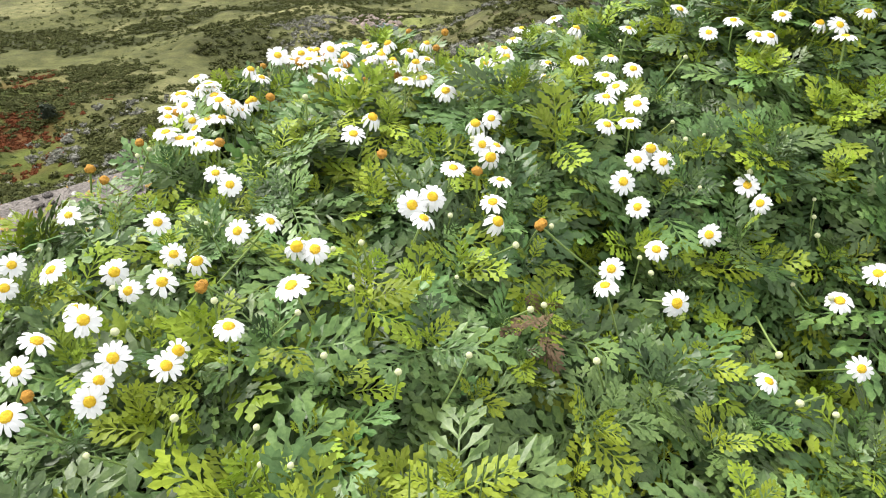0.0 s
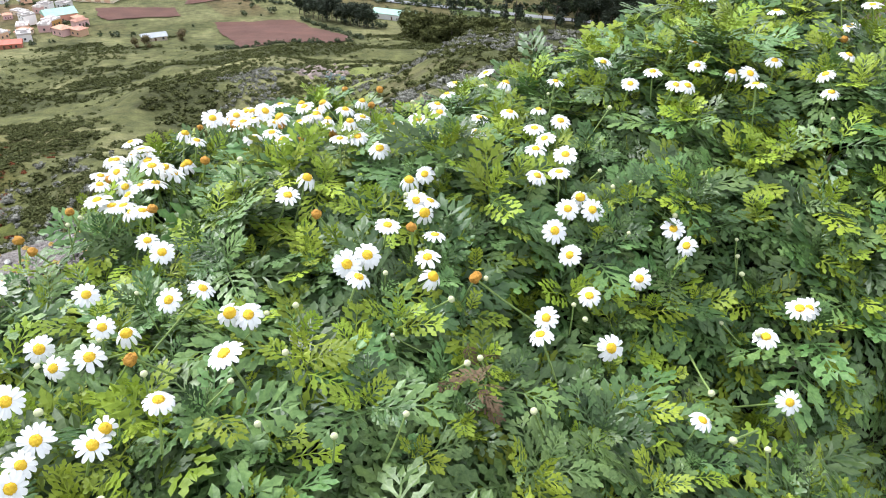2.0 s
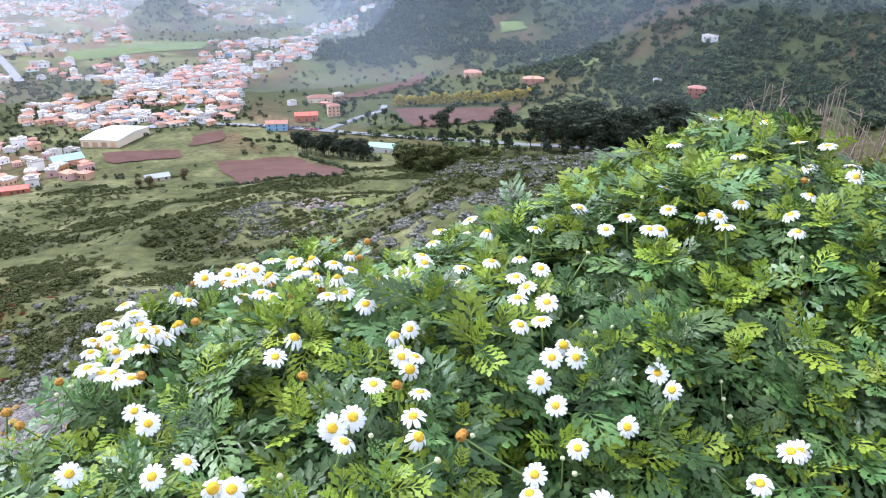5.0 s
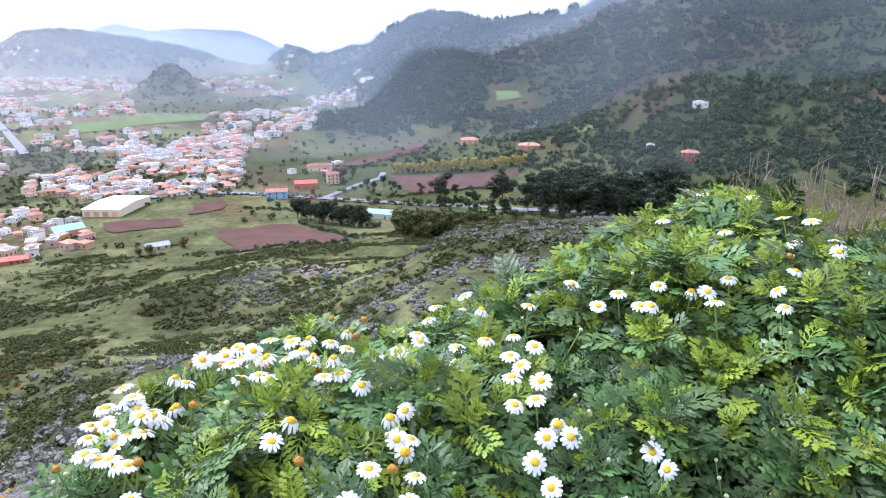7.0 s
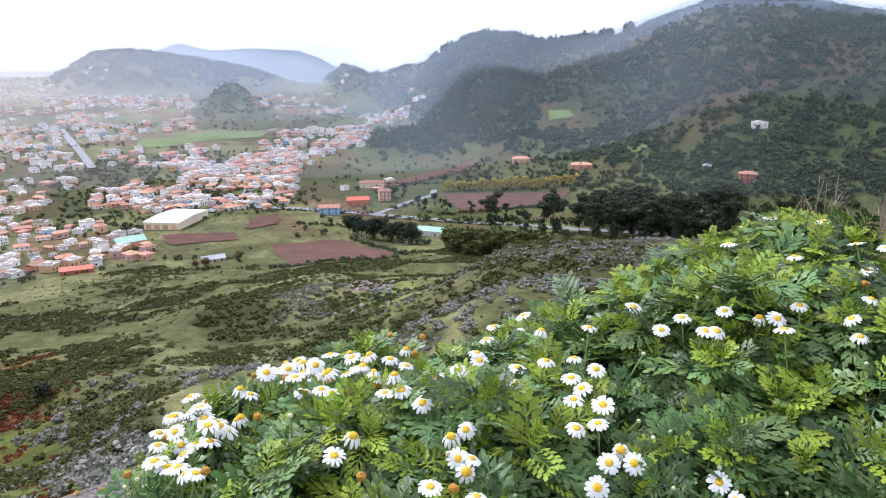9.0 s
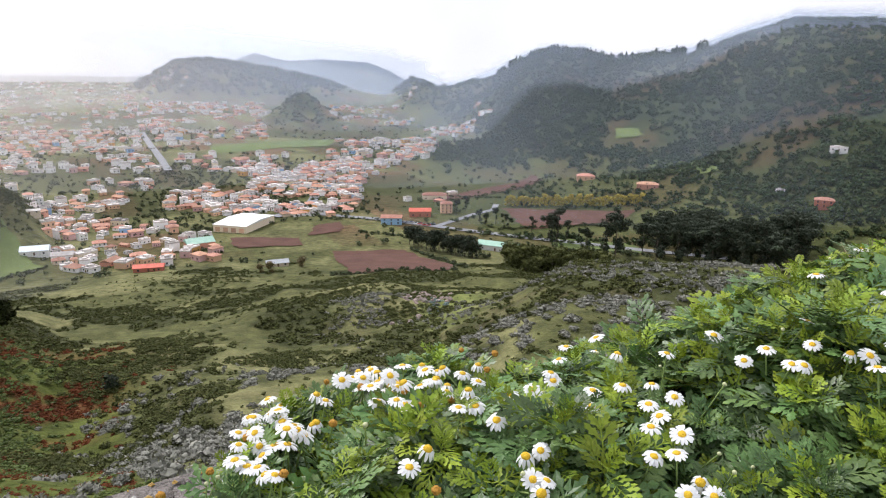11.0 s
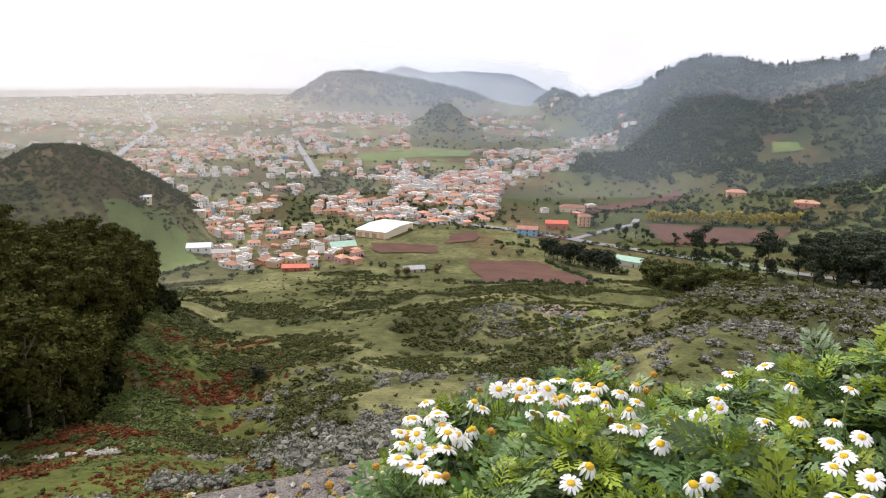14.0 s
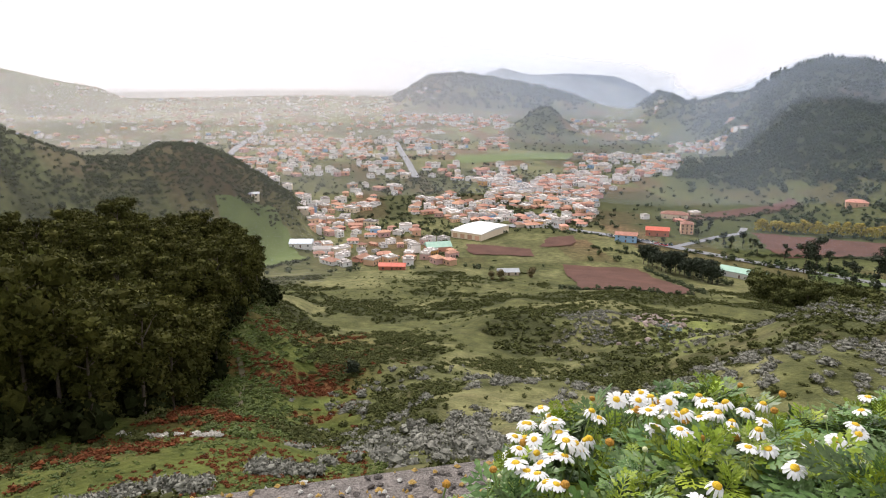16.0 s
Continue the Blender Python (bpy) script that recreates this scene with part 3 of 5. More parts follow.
OPEN_LEFT = [(-0.24, 0.565), (-0.305, 0.75), (-0.247, 0.692), (-0.177, 0.494), (-0.184, 0.473), (-0.118, 0.497), (-0.059, 0.536), (-0.166, 0.517),
    (-0.198, 0.578), (-0.255, 0.48), (0.573, 0.441), (-0.254, 0.531), (-0.257, 0.856), (0.826, 0.55), (-0.298, 0.689)]
FADED = [(0.023, 0.652), (-0.087, 0.643), (0.174, 0.947), (0.288, 0.688), (0.32, 0.813), (0.323, 0.894), (0.434, 1.032), (0.98, 0.964), (0.587,
    0.813)]
FADED_LEFT = [(-0.107, 0.513), (-0.207, 0.597)]
SPENT_HEADS = [(0.165, 0.839), (0.29, 0.785), (0.352, 0.686), (-0.082, 0.601), (0.032, 1.118), (-0.056, 0.967), (1.193, 0.928)]
SPENT_LEFT = [(-0.258, 1.043), (-0.224, 0.958), (-0.084, 0.597), (-0.239, 0.496), (0.347, 0.682)]
BUDS = [(-0.076, 0.72), (0.011, 0.547), (0.302, 0.554), (0.202, 0.594), (-0.112, 0.44), (-0.166, 0.551), (-0.184, 0.421), (0.029, 0.49), (0.1, 0.466),
    (0.183, 0.484), (0.364, 0.681), (0.803, 0.68), (0.789, 0.656), (0.632, 0.382), (0.595, 0.405), (-0.276, 0.765), (0.073, 0.579), (0.064, 0.644),
    (0.225, 0.699), (0.647, 0.856), (0.653, 0.821), (0.729, 0.747), (0.339, 0.476), (-0.018, 0.381), (-0.173, 0.62), (-0.043, 0.42), (0.099, 0.653),
    (-0.164, 1.031)]
TALL = [(0.688, 1.42, 0.039), (0.612, 1.42, 0.031), (0.137, 1.42, 0.025)]


def ray_florets(rng, count, length, lift, droop):
    """White petals round the origin, facing +z."""
    vs, fs = [], []
    for i in range(count):
        a = 2 * math.pi * i / count + rng.normal(0, 0.07)
        ln, wd = length * rng.uniform(0.88, 1.08), length * rng.uniform(0.15, 0.2)
        n = len(vs)
        for t, w in ((0.0, 0.5), (0.35, 0.9), (0.7, 1.0), (0.92, 0.72), (1.0, 0.25)):
            r = 0.0045 + ln * t
            zz = lift * t * length - droop * t * t * length + rng.normal(0, 0.0003)
            rr = r * (1 - 0.35 * droop * t)
            for s in (-1, 0, 1):
                vs.append((math.cos(a) * rr - math.sin(a) * s * wd * w, math.sin(a) * rr + math.cos(a) * s * wd * w, zz + (0.0008 if s else 0)))
        for r_ in range(4):
            for c in range(2):
                q = n + r_ * 3 + c
                fs += [[q, q + 3, q + 4], [q, q + 4, q + 1]]
    return mesh_np("petals", vs, fs, [PETAL], smooth=True)


def dome(radius, height, mat_, knob=0.0004, seed=1):
    rng = np.random.default_rng(seed)
    v, f = ico(3)
    v = v * np.array([radius, radius, height]) + rng.normal(0, knob, v.shape)
    return mesh_np("disc", v, f, [mat_], smooth=True)


def stalk_mesh(rng, length):
    bend = rng.normal(0, 0.03, 2)
    return mesh_np("stalk", *tube([(0, 0, -0.001), (bend[0] * 0.3, bend[1] * 0.3, -length * 0.4), (bend[0], bend[1], -length)], [0.0018, 0.0016, 0.0019], 5), [STEM], smooth=True)


def build_flowers():
    rng = np.random.default_rng(23)
    fresh = [ray_florets(rng, int(rng.integers(12, 17)), 0.0185, 0.12, rng.uniform(0.1, 0.6)) for _ in range(7)]
    faded = [ray_florets(rng, int(rng.integers(8, 12)), 0.0185, 0.0, 0.85) for _ in range(3)]
    flat, high = dome(0.0071, 0.0038, DISC), dome(0.0079, 0.0062, DISC, seed=4)
    ball, bud = dome(0.0074, 0.0066, SPENT, 0.0007, 7), dome(0.0052, 0.0048, BUD, 0.0002, 9)
    cup = dome(0.0055, 0.004, STEM, 0.0001, 3)
    stalks = [stalk_mesh(rng, ln) for ln in (0.08, 0.11, 0.14, 0.17)]

    def head(name, x, y, z, kind):
        back = smooth(0.7, 1.1, y)
        to_eye = Vector((-x, -y, 1.7 - z)).normalized()
        nrm = Vector((0, 0, 1)) * (0.6 + 0.9 * float(back)) + to_eye * (0.85 - 0.75 * float(back)) + Vector((rng.normal(0, 0.38), rng.normal(0, 0.38), 0))
        m = Matrix.Translation((x, y, z)) @ Matrix(frame_to(nrm, rng.uniform(0, 6.28)).tolist()).to_4x4() @ Matrix.Scale(rng.uniform(0.86, 1.06) * (0.86 if x < 0 and y < 0.9 else 1.0), 4)
        if kind == "fresh":
            ob = part("flower", fresh[int(rng.integers(len(fresh)))], bush, "open white daisy flower", m)
            part("disc", flat, ob, "yellow flower disc")
        elif kind == "faded":
            ob = part("flower", faded[int(rng.integers(len(faded)))], bush, "fading daisy with drooping white petals", m)
            part("disc", high, ob, "domed golden-yellow disc")
        elif kind == "spent":
            ob = part("seed_head", ball, bush, "spent orange-brown seed head", m)
        else:
            ob = part("bud", bud, bush, "small closed pale bud", m @ Matrix.Scale(rng.uniform(0.55, 0.95), 4))
        if kind in ("fresh", "faded"):
            part("cup", cup, ob, at=Matrix.Translation((0, 0, -0.004)))
        part("stalk", stalks[int(rng.integers(4))], ob, "thin green stalk")

    for rows, kind in ((OPEN_FRONT, "fresh"), (OPEN_CREST, "fresh"), (OPEN_RIGHT, "fresh"), (OPEN_LEFT, "fresh"), (FADED, "faded"), (FADED_LEFT, "faded"),
                       (SPENT_HEADS, "spent"), (SPENT_LEFT, "spent"), (BUDS, "bud")):
        for x, y in rows:
            head(kind, x, y, bush_top(x, y) + 0.012, kind)
    for x, y, rise in TALL:
        head("fresh", x, y, bush_top(x, y) + rise, "fresh")
    # more heads crowd the crest and the outer flank, buds stand here and there
    for _ in range(44):
        x, y = rng.normal(0.17, 0.13), rng.normal(1.27, 0.1)
        head("more", x, y, bush_top(x, y) + rng.uniform(-0.01, 0.05), "faded" if rng.random() < 0.3 else "spent" if rng.random() < 0.35 else "fresh")
    for _ in range(24):
        x, y = rng.normal(-0.1, 0.05), rng.normal(1.12, 0.1)
        head("more", x, y, bush_skin(x, y) + rng.uniform(0.04, 0.09), "fresh" if rng.random() < 0.72 else "faded" if rng.random() < 0.6 else "spent")
    for _ in range(45):
        x, y = rng.uniform(-0.3, 1.3), rng.uniform(0.35, 1.35)
        if bush_edge(x, y) < 0.95:
            head("more", x, y, bush_top(x, y) + rng.uniform(-0.01, 0.02), "bud")


build_flowers()

# ---- fields, roads and paths laid on the land ----
PLOUGHED = material("ploughed_red_soil", (0.075, 0.042, 0.034), (0.135, 0.073, 0.056), 0.08, 0.95, 0.6, 1.2, dist=0.3, spec=0.1)
GREEN_FIELD = material("green_field", (0.085, 0.12, 0.042), (0.155, 0.19, 0.068), 0.05, 0.95, 0.5, 0.8, dist=0.3, spec=0.1)
ASPHALT = material("grey_asphalt", (0.15, 0.155, 0.165), (0.24, 0.245, 0.255), 0.1, 0.8, 0.3, 2.0, dist=0.05)
DIRT = material("pale_dirt_path", (0.07, 0.064, 0.034), (0.115, 0.1, 0.055), 0.4, 0.95, 0.5, 4.0, dist=0.1)


def patch(name, corners, mat_, label, lift=0.6, n=40, ragged=4.5):
    """A field between four corners (bearing, distance), draped on the land."""
    c = [np.array(polar(a, d)) for a, d in corners]
    u, v = np.meshgrid(np.linspace(0, 1, n), np.linspace(0, 1, n), indexing="ij")
    p = (c[0] * ((1 - u) * (1 - v))[..., None] + c[1] * (u * (1 - v))[..., None] + c[2] * (u * v)[..., None] + c[3] * ((1 - u) * v)[..., None])
    p = p + ragged * np.stack([fbm(p[..., 0], p[..., 1], 14, 5, 3) - 0.5, fbm(p[..., 0], p[..., 1], 14, 6, 3) - 0.5], -1) * 2
    z = ground(p[..., 0], p[..., 1]) + lift
    vs = np.concatenate([p, z[..., None]], -1).reshape(-1, 3)
    i, j = np.meshgrid(np.arange(n - 1), np.arange(n - 1), indexing="ij")
    f = np.stack([i * n + j, (i + 1) * n + j, (i + 1) * n + j + 1, i * n + j + 1], -1).reshape(-1, 4)
    me = mesh_np(name, vs, f, [mat_], smooth=True)
    if me.polygons[0].normal.z < 0:
        me.flip_normals()
    tagged(new(name, me), label, "field", kind="structure")


def strip(name, points, width, mat_, label, lift=0.5, category="road"):
    """A road or path through points (bearing, distance)."""
    pts = np.array([polar(a, d) for a, d in points])
    seg = np.concatenate([[0], np.cumsum(np.linalg.norm(np.diff(pts, axis=0), axis=1))])
    t = np.linspace(0, seg[-1], max(24, int(seg[-1] / (width * 1.5))))
    x, y = np.interp(t, seg, pts[:, 0]), np.interp(t, seg, pts[:, 1])
    dx, dy = np.gradient(x), np.gradient(y)
    ln = np.hypot(dx, dy)
    nx, ny = -dy / ln, dx / ln
    rows = []
    for s in (-0.5, 0, 0.5):
        px, py = x + nx * width * s, y + ny * width * s
        rows.append(np.stack([px, py, ground(px, py) + lift], -1))
    v = np.concatenate(rows)
    n = len(t)
    f = [[r * n + i, r * n + i + 1, (r + 1) * n + i + 1, (r + 1) * n + i] for r in range(2) for i in range(n - 1)]
    me = mesh_np(name, v, f, [mat_], smooth=True)
    if me.polygons[0].normal.z < 0:
        me.flip_normals()
    tagged(new(name, me), label, category, kind="structure")


patch("ploughed_field", [(3.0, 514), (9.6, 512), (14.2, 425), (5.0, 405)], PLOUGHED, "bare red-brown ploughed field on the valley floor")
patch("ploughed_field", [(17.7, 672), (28.7, 690), (27.2, 642), (19.9, 594)], PLOUGHED, "bare red-brown ploughed field below a row of yellow trees")
patch("ploughed_field", [(-4.8, 572), (0.4, 560), (1.0, 535), (-4.2, 535)], PLOUGHED, "small red-brown ploughed field beside the warehouse")
patch("ploughed_field", [(2.0, 600), (4.2, 612), (4.4, 575), (1.6, 566)], PLOUGHED, "small red-brown ploughed plot beside the road")
patch("ploughed_field", [(11.6, 735), (20, 860), (21, 835), (12.4, 700)], PLOUGHED, "long brown ploughed strip climbing the slope", 0.9)
patch("meadow", [(-25.3, 560), (-20.4, 600), (-18.2, 535), (-24.2, 500)], GREEN_FIELD, "smooth green meadow at the foot of a wooded hill", 0.6)
patch("meadow", [(-5.6, 1180), (4.0, 1250), (3.4, 1150), (-6.2, 1080)], GREEN_FIELD, "long green field among the houses", 0.8)
patch("meadow", [(21.5, 560), (28.3, 560), (29.5, 530), (22.5, 528)], GREEN_FIELD, "bright green field beside the road", 0.6)
patch("meadow", [(29.2, 860), (33.5, 800), (34.5, 765), (29.5, 800)], GREEN_FIELD, "bright green sloping field among trees", 1.2)
patch("meadow", [(26.5, 968), (28.3, 948), (28.5, 922), (26.6, 934)], GREEN_FIELD, "pale green terraced field on the hillside", 1.6)
strip("valley_road", [(-1, 668), (2.2, 650), (6.9, 625), (12.5, 592), (19.3, 563), (28.7, 541), (36, 540)], 9, ASPHALT, "grey two-lane valley road", 0.7)
strip("side_road", [(12.2, 595), (15.0, 640), (17.0, 665), (17.2, 690)], 6, ASPHALT, "narrow grey side road", 0.7)
strip("town_street", [(-10.6, 1400), (-9.9, 1150), (-9.0, 944)], 10, ASPHALT, "straight pale grey street through the town", 2.5)
strip("town_street", [(-1.2, 640), (1.6, 690), (2.3, 760)], 10, ASPHALT, "grey street leading into the town", 1.2)
strip("far_road", [(-27, 1010), (-23.5, 1300), (-21, 1700), (-21.5, 2200)], 14, ASPHALT, "pale far road across the plain", 2.5)
strip("dirt_path", [(-24.5, 170), (-23.9, 150), (-24.6, 134), (-24.9, 120), (-24.1, 109), (-23.9, 101)], 1.3, DIRT, "narrow pale dirt path through bracken", 0.3, "path")

# ---- houses ----
WALLS = [material(f"{n}_render", tuple(0.9 * v for v in c), c, 0.3, 0.85, 0.2, 5, objects=0.22, dist=0.02) for n, c in (
    ("white", (0.87, 0.86, 0.85)), ("cream", (0.72, 0.62, 0.47)), ("peach", (0.7, 0.45, 0.3)), ("salmon", (0.62, 0.32, 0.23)),
    ("pink", (0.68, 0.45, 0.42)), ("ochre", (0.66, 0.38, 0.12)), ("sky_blue", (0.3, 0.46, 0.68)), ("brick_red", (0.4, 0.16, 0.1)))]
TILES = material("terracotta_roof_tile", (0.27, 0.135, 0.09), (0.52, 0.29, 0.2), 0.4, 0.85, 0.5, 5, objects=0.35, dist=0.05)
FLAT = material("pale_flat_roof", (0.38, 0.35, 0.33), (0.74, 0.7, 0.67), 0.3, 0.85, 0.3, 4, objects=0.35, dist=0.03)
GREYROOF = material("grey_sheet_roof", (0.32, 0.34, 0.37), (0.5, 0.52, 0.55), 0.3, 0.6, 0.3, 4, objects=0.2, dist=0.03)
GREENROOF = material("pale_green_sheet_roof", (0.25, 0.42, 0.33), (0.38, 0.56, 0.46), 0.3, 0.6, 0.3, 4, dist=0.03)
REDROOF = material("bright_red_roof", (0.5, 0.09, 0.05), (0.66, 0.16, 0.1), 0.3, 0.6, 0.3, 4, dist=0.03)
BLUEROOF = material("pale_blue_sheet_roof", (0.5, 0.58, 0.68), (0.68, 0.74, 0.8), 0.3, 0.6, 0.3, 4, dist=0.03)
WINDOW = material("dark_window_glass", (0.03, 0.035, 0.04), (0.07, 0.075, 0.085), 1.0, 0.15, 0.0, 5, spec=0.5)


def box(x0, x1, y0, y1, z0, z1):
    v = np.array([(x, y, z) for x in (x0, x1) for y in (y0, y1) for z in (z0, z1)], float)
    q = np.array([[0, 1, 3, 2], [4, 6, 7, 5], [0, 4, 5, 1], [2, 3, 7, 6], [0, 2, 6, 4], [1, 5, 7, 3]])
    return v, np.concatenate([q[:, [0, 1, 2]], q[:, [0, 2, 3]]])


def roof_arrays(w, d, h, kind):
    if kind == "flat":
        h = h - 0.4
        o, t = 0.12, 0.35
        return join([box(-w / 2 - o, w / 2 + o, -d / 2 - o, d / 2 + o, h, h + 0.25), box(-w / 2 - o, w / 2 + o, -d / 2 - o, -d / 2 + t, h + 0.25, h + 1.0),
                     box(-w / 2 - o, w / 2 + o, d / 2 - t, d / 2 + o, h + 0.25, h + 1.0), box(-w / 2 - o, -w / 2 + t, -d / 2 + t, d / 2 - t, h + 0.25, h + 1.0),
                     box(w / 2 - t, w / 2 + o, -d / 2 + t, d / 2 - t, h + 0.25, h + 1.0), box(-w * 0.3, w * 0.05, -d * 0.2, d * 0.25, h + 0.25, h + 1.9)])
    o, r = 0.5, min(w, d) * (0.05 if kind == "low" else 0.22)
    inset = d / 2 if kind == "hip" else -0.0
    ridge_x = max(0.2, w / 2 - inset) if kind == "hip" else w / 2 + o
    v = np.array([(-w / 2 - o, -d / 2 - o, h), (w / 2 + o, -d / 2 - o, h), (w / 2 + o, d / 2 + o, h), (-w / 2 - o, d / 2 + o, h), (-ridge_x, 0, h + r), (ridge_x, 0, h + r),
                  (-w / 2 - o, -d / 2 - o, h - 0.2), (w / 2 + o, -d / 2 - o, h - 0.2), (w / 2 + o, d / 2 + o, h - 0.2), (-w / 2 - o, d / 2 + o, h - 0.2)])
    f = np.array([[0, 1, 5], [0, 5, 4], [2, 3, 4], [2, 4, 5], [1, 2, 5], [3, 0, 4], [6, 8, 7], [6, 9, 8], [0, 6, 7], [0, 7, 1], [1, 7, 8], [1, 8, 2], [2, 8, 9], [2, 9, 3], [3, 9, 6], [3, 6, 0]])
    return v, f


WINDOW_ME = mesh_np("window", *box(-0.6, 0.6, -0.06, 0.06, -0.7, 0.7), [WINDOW])
DOOR_ME = mesh_np("door", *box(-0.5, 0.5, -0.06, 0.06, 0, 2.1), [material("brown_door", (0.1, 0.05, 0.03), (0.18, 0.1, 0.06), 2, 0.6, 0.2, 20)])


def house(w, d, h, wall, roof_mat, kind, label, name="house", category="house", windows=True):
    root = tagged(new(name), label, category)
    part("wall", mesh_np("wall", *box(-w / 2, w / 2, -d / 2, d / 2, -4, h - (0.4 if kind == "flat" else 0)), [wall]), root)
    part("roof", mesh_np("roof", *roof_arrays(w, d, h, kind), [roof_mat]), root)
    if windows:
        floors = max(1, int(h // 2.8))
        for fl in range(floors):
            zc = 1.6 + fl * 2.9
            for side, span in ((-1, w), (1, w)):
                for i in range(2 if span < 11 else 3):
                    n = 2 if span < 11 else 3
                    xc = (i + 0.5) / n * span - span / 2
                    part("window", WINDOW_ME, root, at=pose(xc, side * d / 2, zc))
            part("window", WINDOW_ME, root, at=pose(w / 2, 0, zc, 0, 0, 90))
        part("door", DOOR_ME, root, at=pose(0.0, -d / 2 - 0.01, 0.0))
    return root


COLOURS = ("white", "cream", "peach", "salmon", "pink", "ochre", "sky-blue", "brick-red")
TYPES = [(9, 8, 3.0, 0, "flat"), (10, 8, 4.6, 0, "flat"), (9, 8, 2.8, 1, "hip"), (11, 9, 4.4, 2, "flat"), (8, 7, 4.2, 2, "hip"), (11, 8, 2.8, 3, "hip"), (7, 7, 4.6, 4, "flat"),
         (12, 9, 2.9, 0, "hip"), (9, 8, 4.6, 5, "flat"), (9, 7, 4.4, 6, "flat"), (15, 9, 4.4, 1, "flat"), (13, 8, 2.8, 3, "gable"), (8, 8, 6.4, 0, "flat"), (10, 8, 4.4, 4, "hip")]
TYPE_SHARE = np.array([17, 17, 7, 8, 6, 5, 4, 10, 4.0, 2.5, 8, 5, 5, 5])
DISTRICTS = [(-10.8, 3.6, 640, 940, 260), (-17.5, -5.8, 505, 585, 44), (3.4, 12, 985, 1230, 80), (3.6, 10.8, 1430, 1950, 34), (11.2, 15.6, 1290, 1480, 22), (-11.5, -1.5, 930, 2100, 270),
             (-23.5, -10, 690, 1450, 250), (-6.2, -1.2, 1600, 2000, 30), (-42, -7, 1400, 4400, 640), (-2, 6, 900, 1020, 55), (9.5, 13.5, 700, 760, 3), (-18, -9, 610, 760, 70), (2.5, 6.0, 660, 860, 30)]
RIBBONS = [([4.4, 6.6, 9.4, 11.2], [800, 903, 1013, 1134], 36), ([12.2, 14.0, 16.6], [1290, 1379, 1330], 13), ([4.6, 7.7, 9.6], [1625, 1690, 1500], 16)]


def build_town():
    rng = np.random.default_rng(5)
    spots = []
    cells = {}
    for a0, a1, d0, d1, n in DISTRICTS:
        tries = 0
        placed = 0
        while placed < n and tries < n * 12:
            tries += 1
            a = rng.uniform(a0, a1)
            d = math.sqrt(rng.uniform(d0 ** 2, d1 ** 2)) if d1 < 3000 else d0 * (d1 / d0) ** rng.random()
            x, y = polar(a, d)
            if float(fbm(x, y, 90, 17, 2)) < 0.36 and d > 640:
                continue
            z = float(ground(x, y))
            if z > float(np.interp(math.log(d), FALL_D, FALL_Z)) + 75:
                continue
            if -10.9 < a < -8.7 and 930 < d < 1420 and abs(a - np.interp(d, [944, 1150, 1400], [-9.0, -9.9, -10.6])) < 0.75:
                continue
            if -6.6 < a < -0.4 and 560 < d < 665 or (-5.8 < a < 4.2 and 1085 < d < 1245):
                continue
            gap = 9.6
            key = (int(x // gap), int(y // gap))
            if any((x - u) ** 2 + (y - v) ** 2 < gap * gap for i in (-1, 0, 1) for j in (-1, 0, 1) for u, v in cells.get((key[0] + i, key[1] + j), ())):
                continue
            cells.setdefault(key, []).append((x, y))
            spots.append((d, a, x, y, z))
            placed += 1
    # rows of houses along the lanes that climb the slope
    for bearings, reach, n in RIBBONS:
        for t in np.linspace(0, len(bearings) - 1, n):
            a = float(np.interp(t, range(len(bearings)), bearings)) + rng.normal(0, 0.12)
            d = float(np.interp(t, range(len(bearings)), reach)) + rng.normal(0, 16)
            x, y = polar(a, d)
            spots.append((d, a, x, y, float(ground(x, y))))
    spots.sort()
    share = TYPE_SHARE / TYPE_SHARE.sum()
    first, bulk = {}, {}
    for i, (d, a, x, y, z) in enumerate(spots):
        k = int(rng.choice(len(TYPES), p=share))
        w, dp, h, c, kind = TYPES[k]
        turn = 28 + 90 * int(rng.integers(4)) + rng.normal(0, 22) + (20 if a < -12 else 0)
        if i < 290:
            m = pose(x, y, z + 0.3, 0, 0, turn)
            if k not in first:
                roof_mat = FLAT if kind == "flat" else TILES
                label = f"{COLOURS[c]} rendered house with a {'pale flat' if kind == 'flat' else 'terracotta tiled'} roof"
                first[k] = house(w, dp, h, WALLS[c], roof_mat, kind, label)
                tagged(first[k], group="houses of the town")
                first[k].matrix_basis = m
            else:
                twin = copy_thing(first[k], m)
                s = float(rng.uniform(0.68, 1.12)) * (0.8 if d < 600 else 1.0)
                twin.scale = (s * float(rng.uniform(0.85, 1.2)), s, s * float(rng.uniform(0.85, 1.15)))
        else:
            bulk.setdefault(k, []).append(np.array(pose(x, y, z + 0.3, 0, 0, turn) @ Matrix.Diagonal((*rng.uniform(0.75, 1.45, 3), 1))))
    pieces, index, base = [], [], 0
    for k, ms in bulk.items():
        w, dp, h, c, kind = TYPES[k]
        for arr, slot in ((box(-w / 2, w / 2, -dp / 2, dp / 2, -4, h - (0.4 if kind == "flat" else 0)), c), (roof_arrays(w, dp, h, kind), 8 if kind != "flat" else 9)):
            v, f = bake(arr, ms)
            pieces.append((v, f))
            index.append(np.full(len(f), slot))
        rows = [box(-w * 0.36, -w * 0.2, s * dp / 2 - 0.05, s * dp / 2 + 0.05, 0.9, 2.4) for s in (-1, 1)] + [box(w * 0.2, w * 0.36, s * dp / 2 - 0.05, s * dp / 2 + 0.05, 0.9, 2.4) for s in (-1, 1)]
        v, f = bake(join(rows), ms)
        pieces.append((v, f))
        index.append(np.full(len(f), 10))
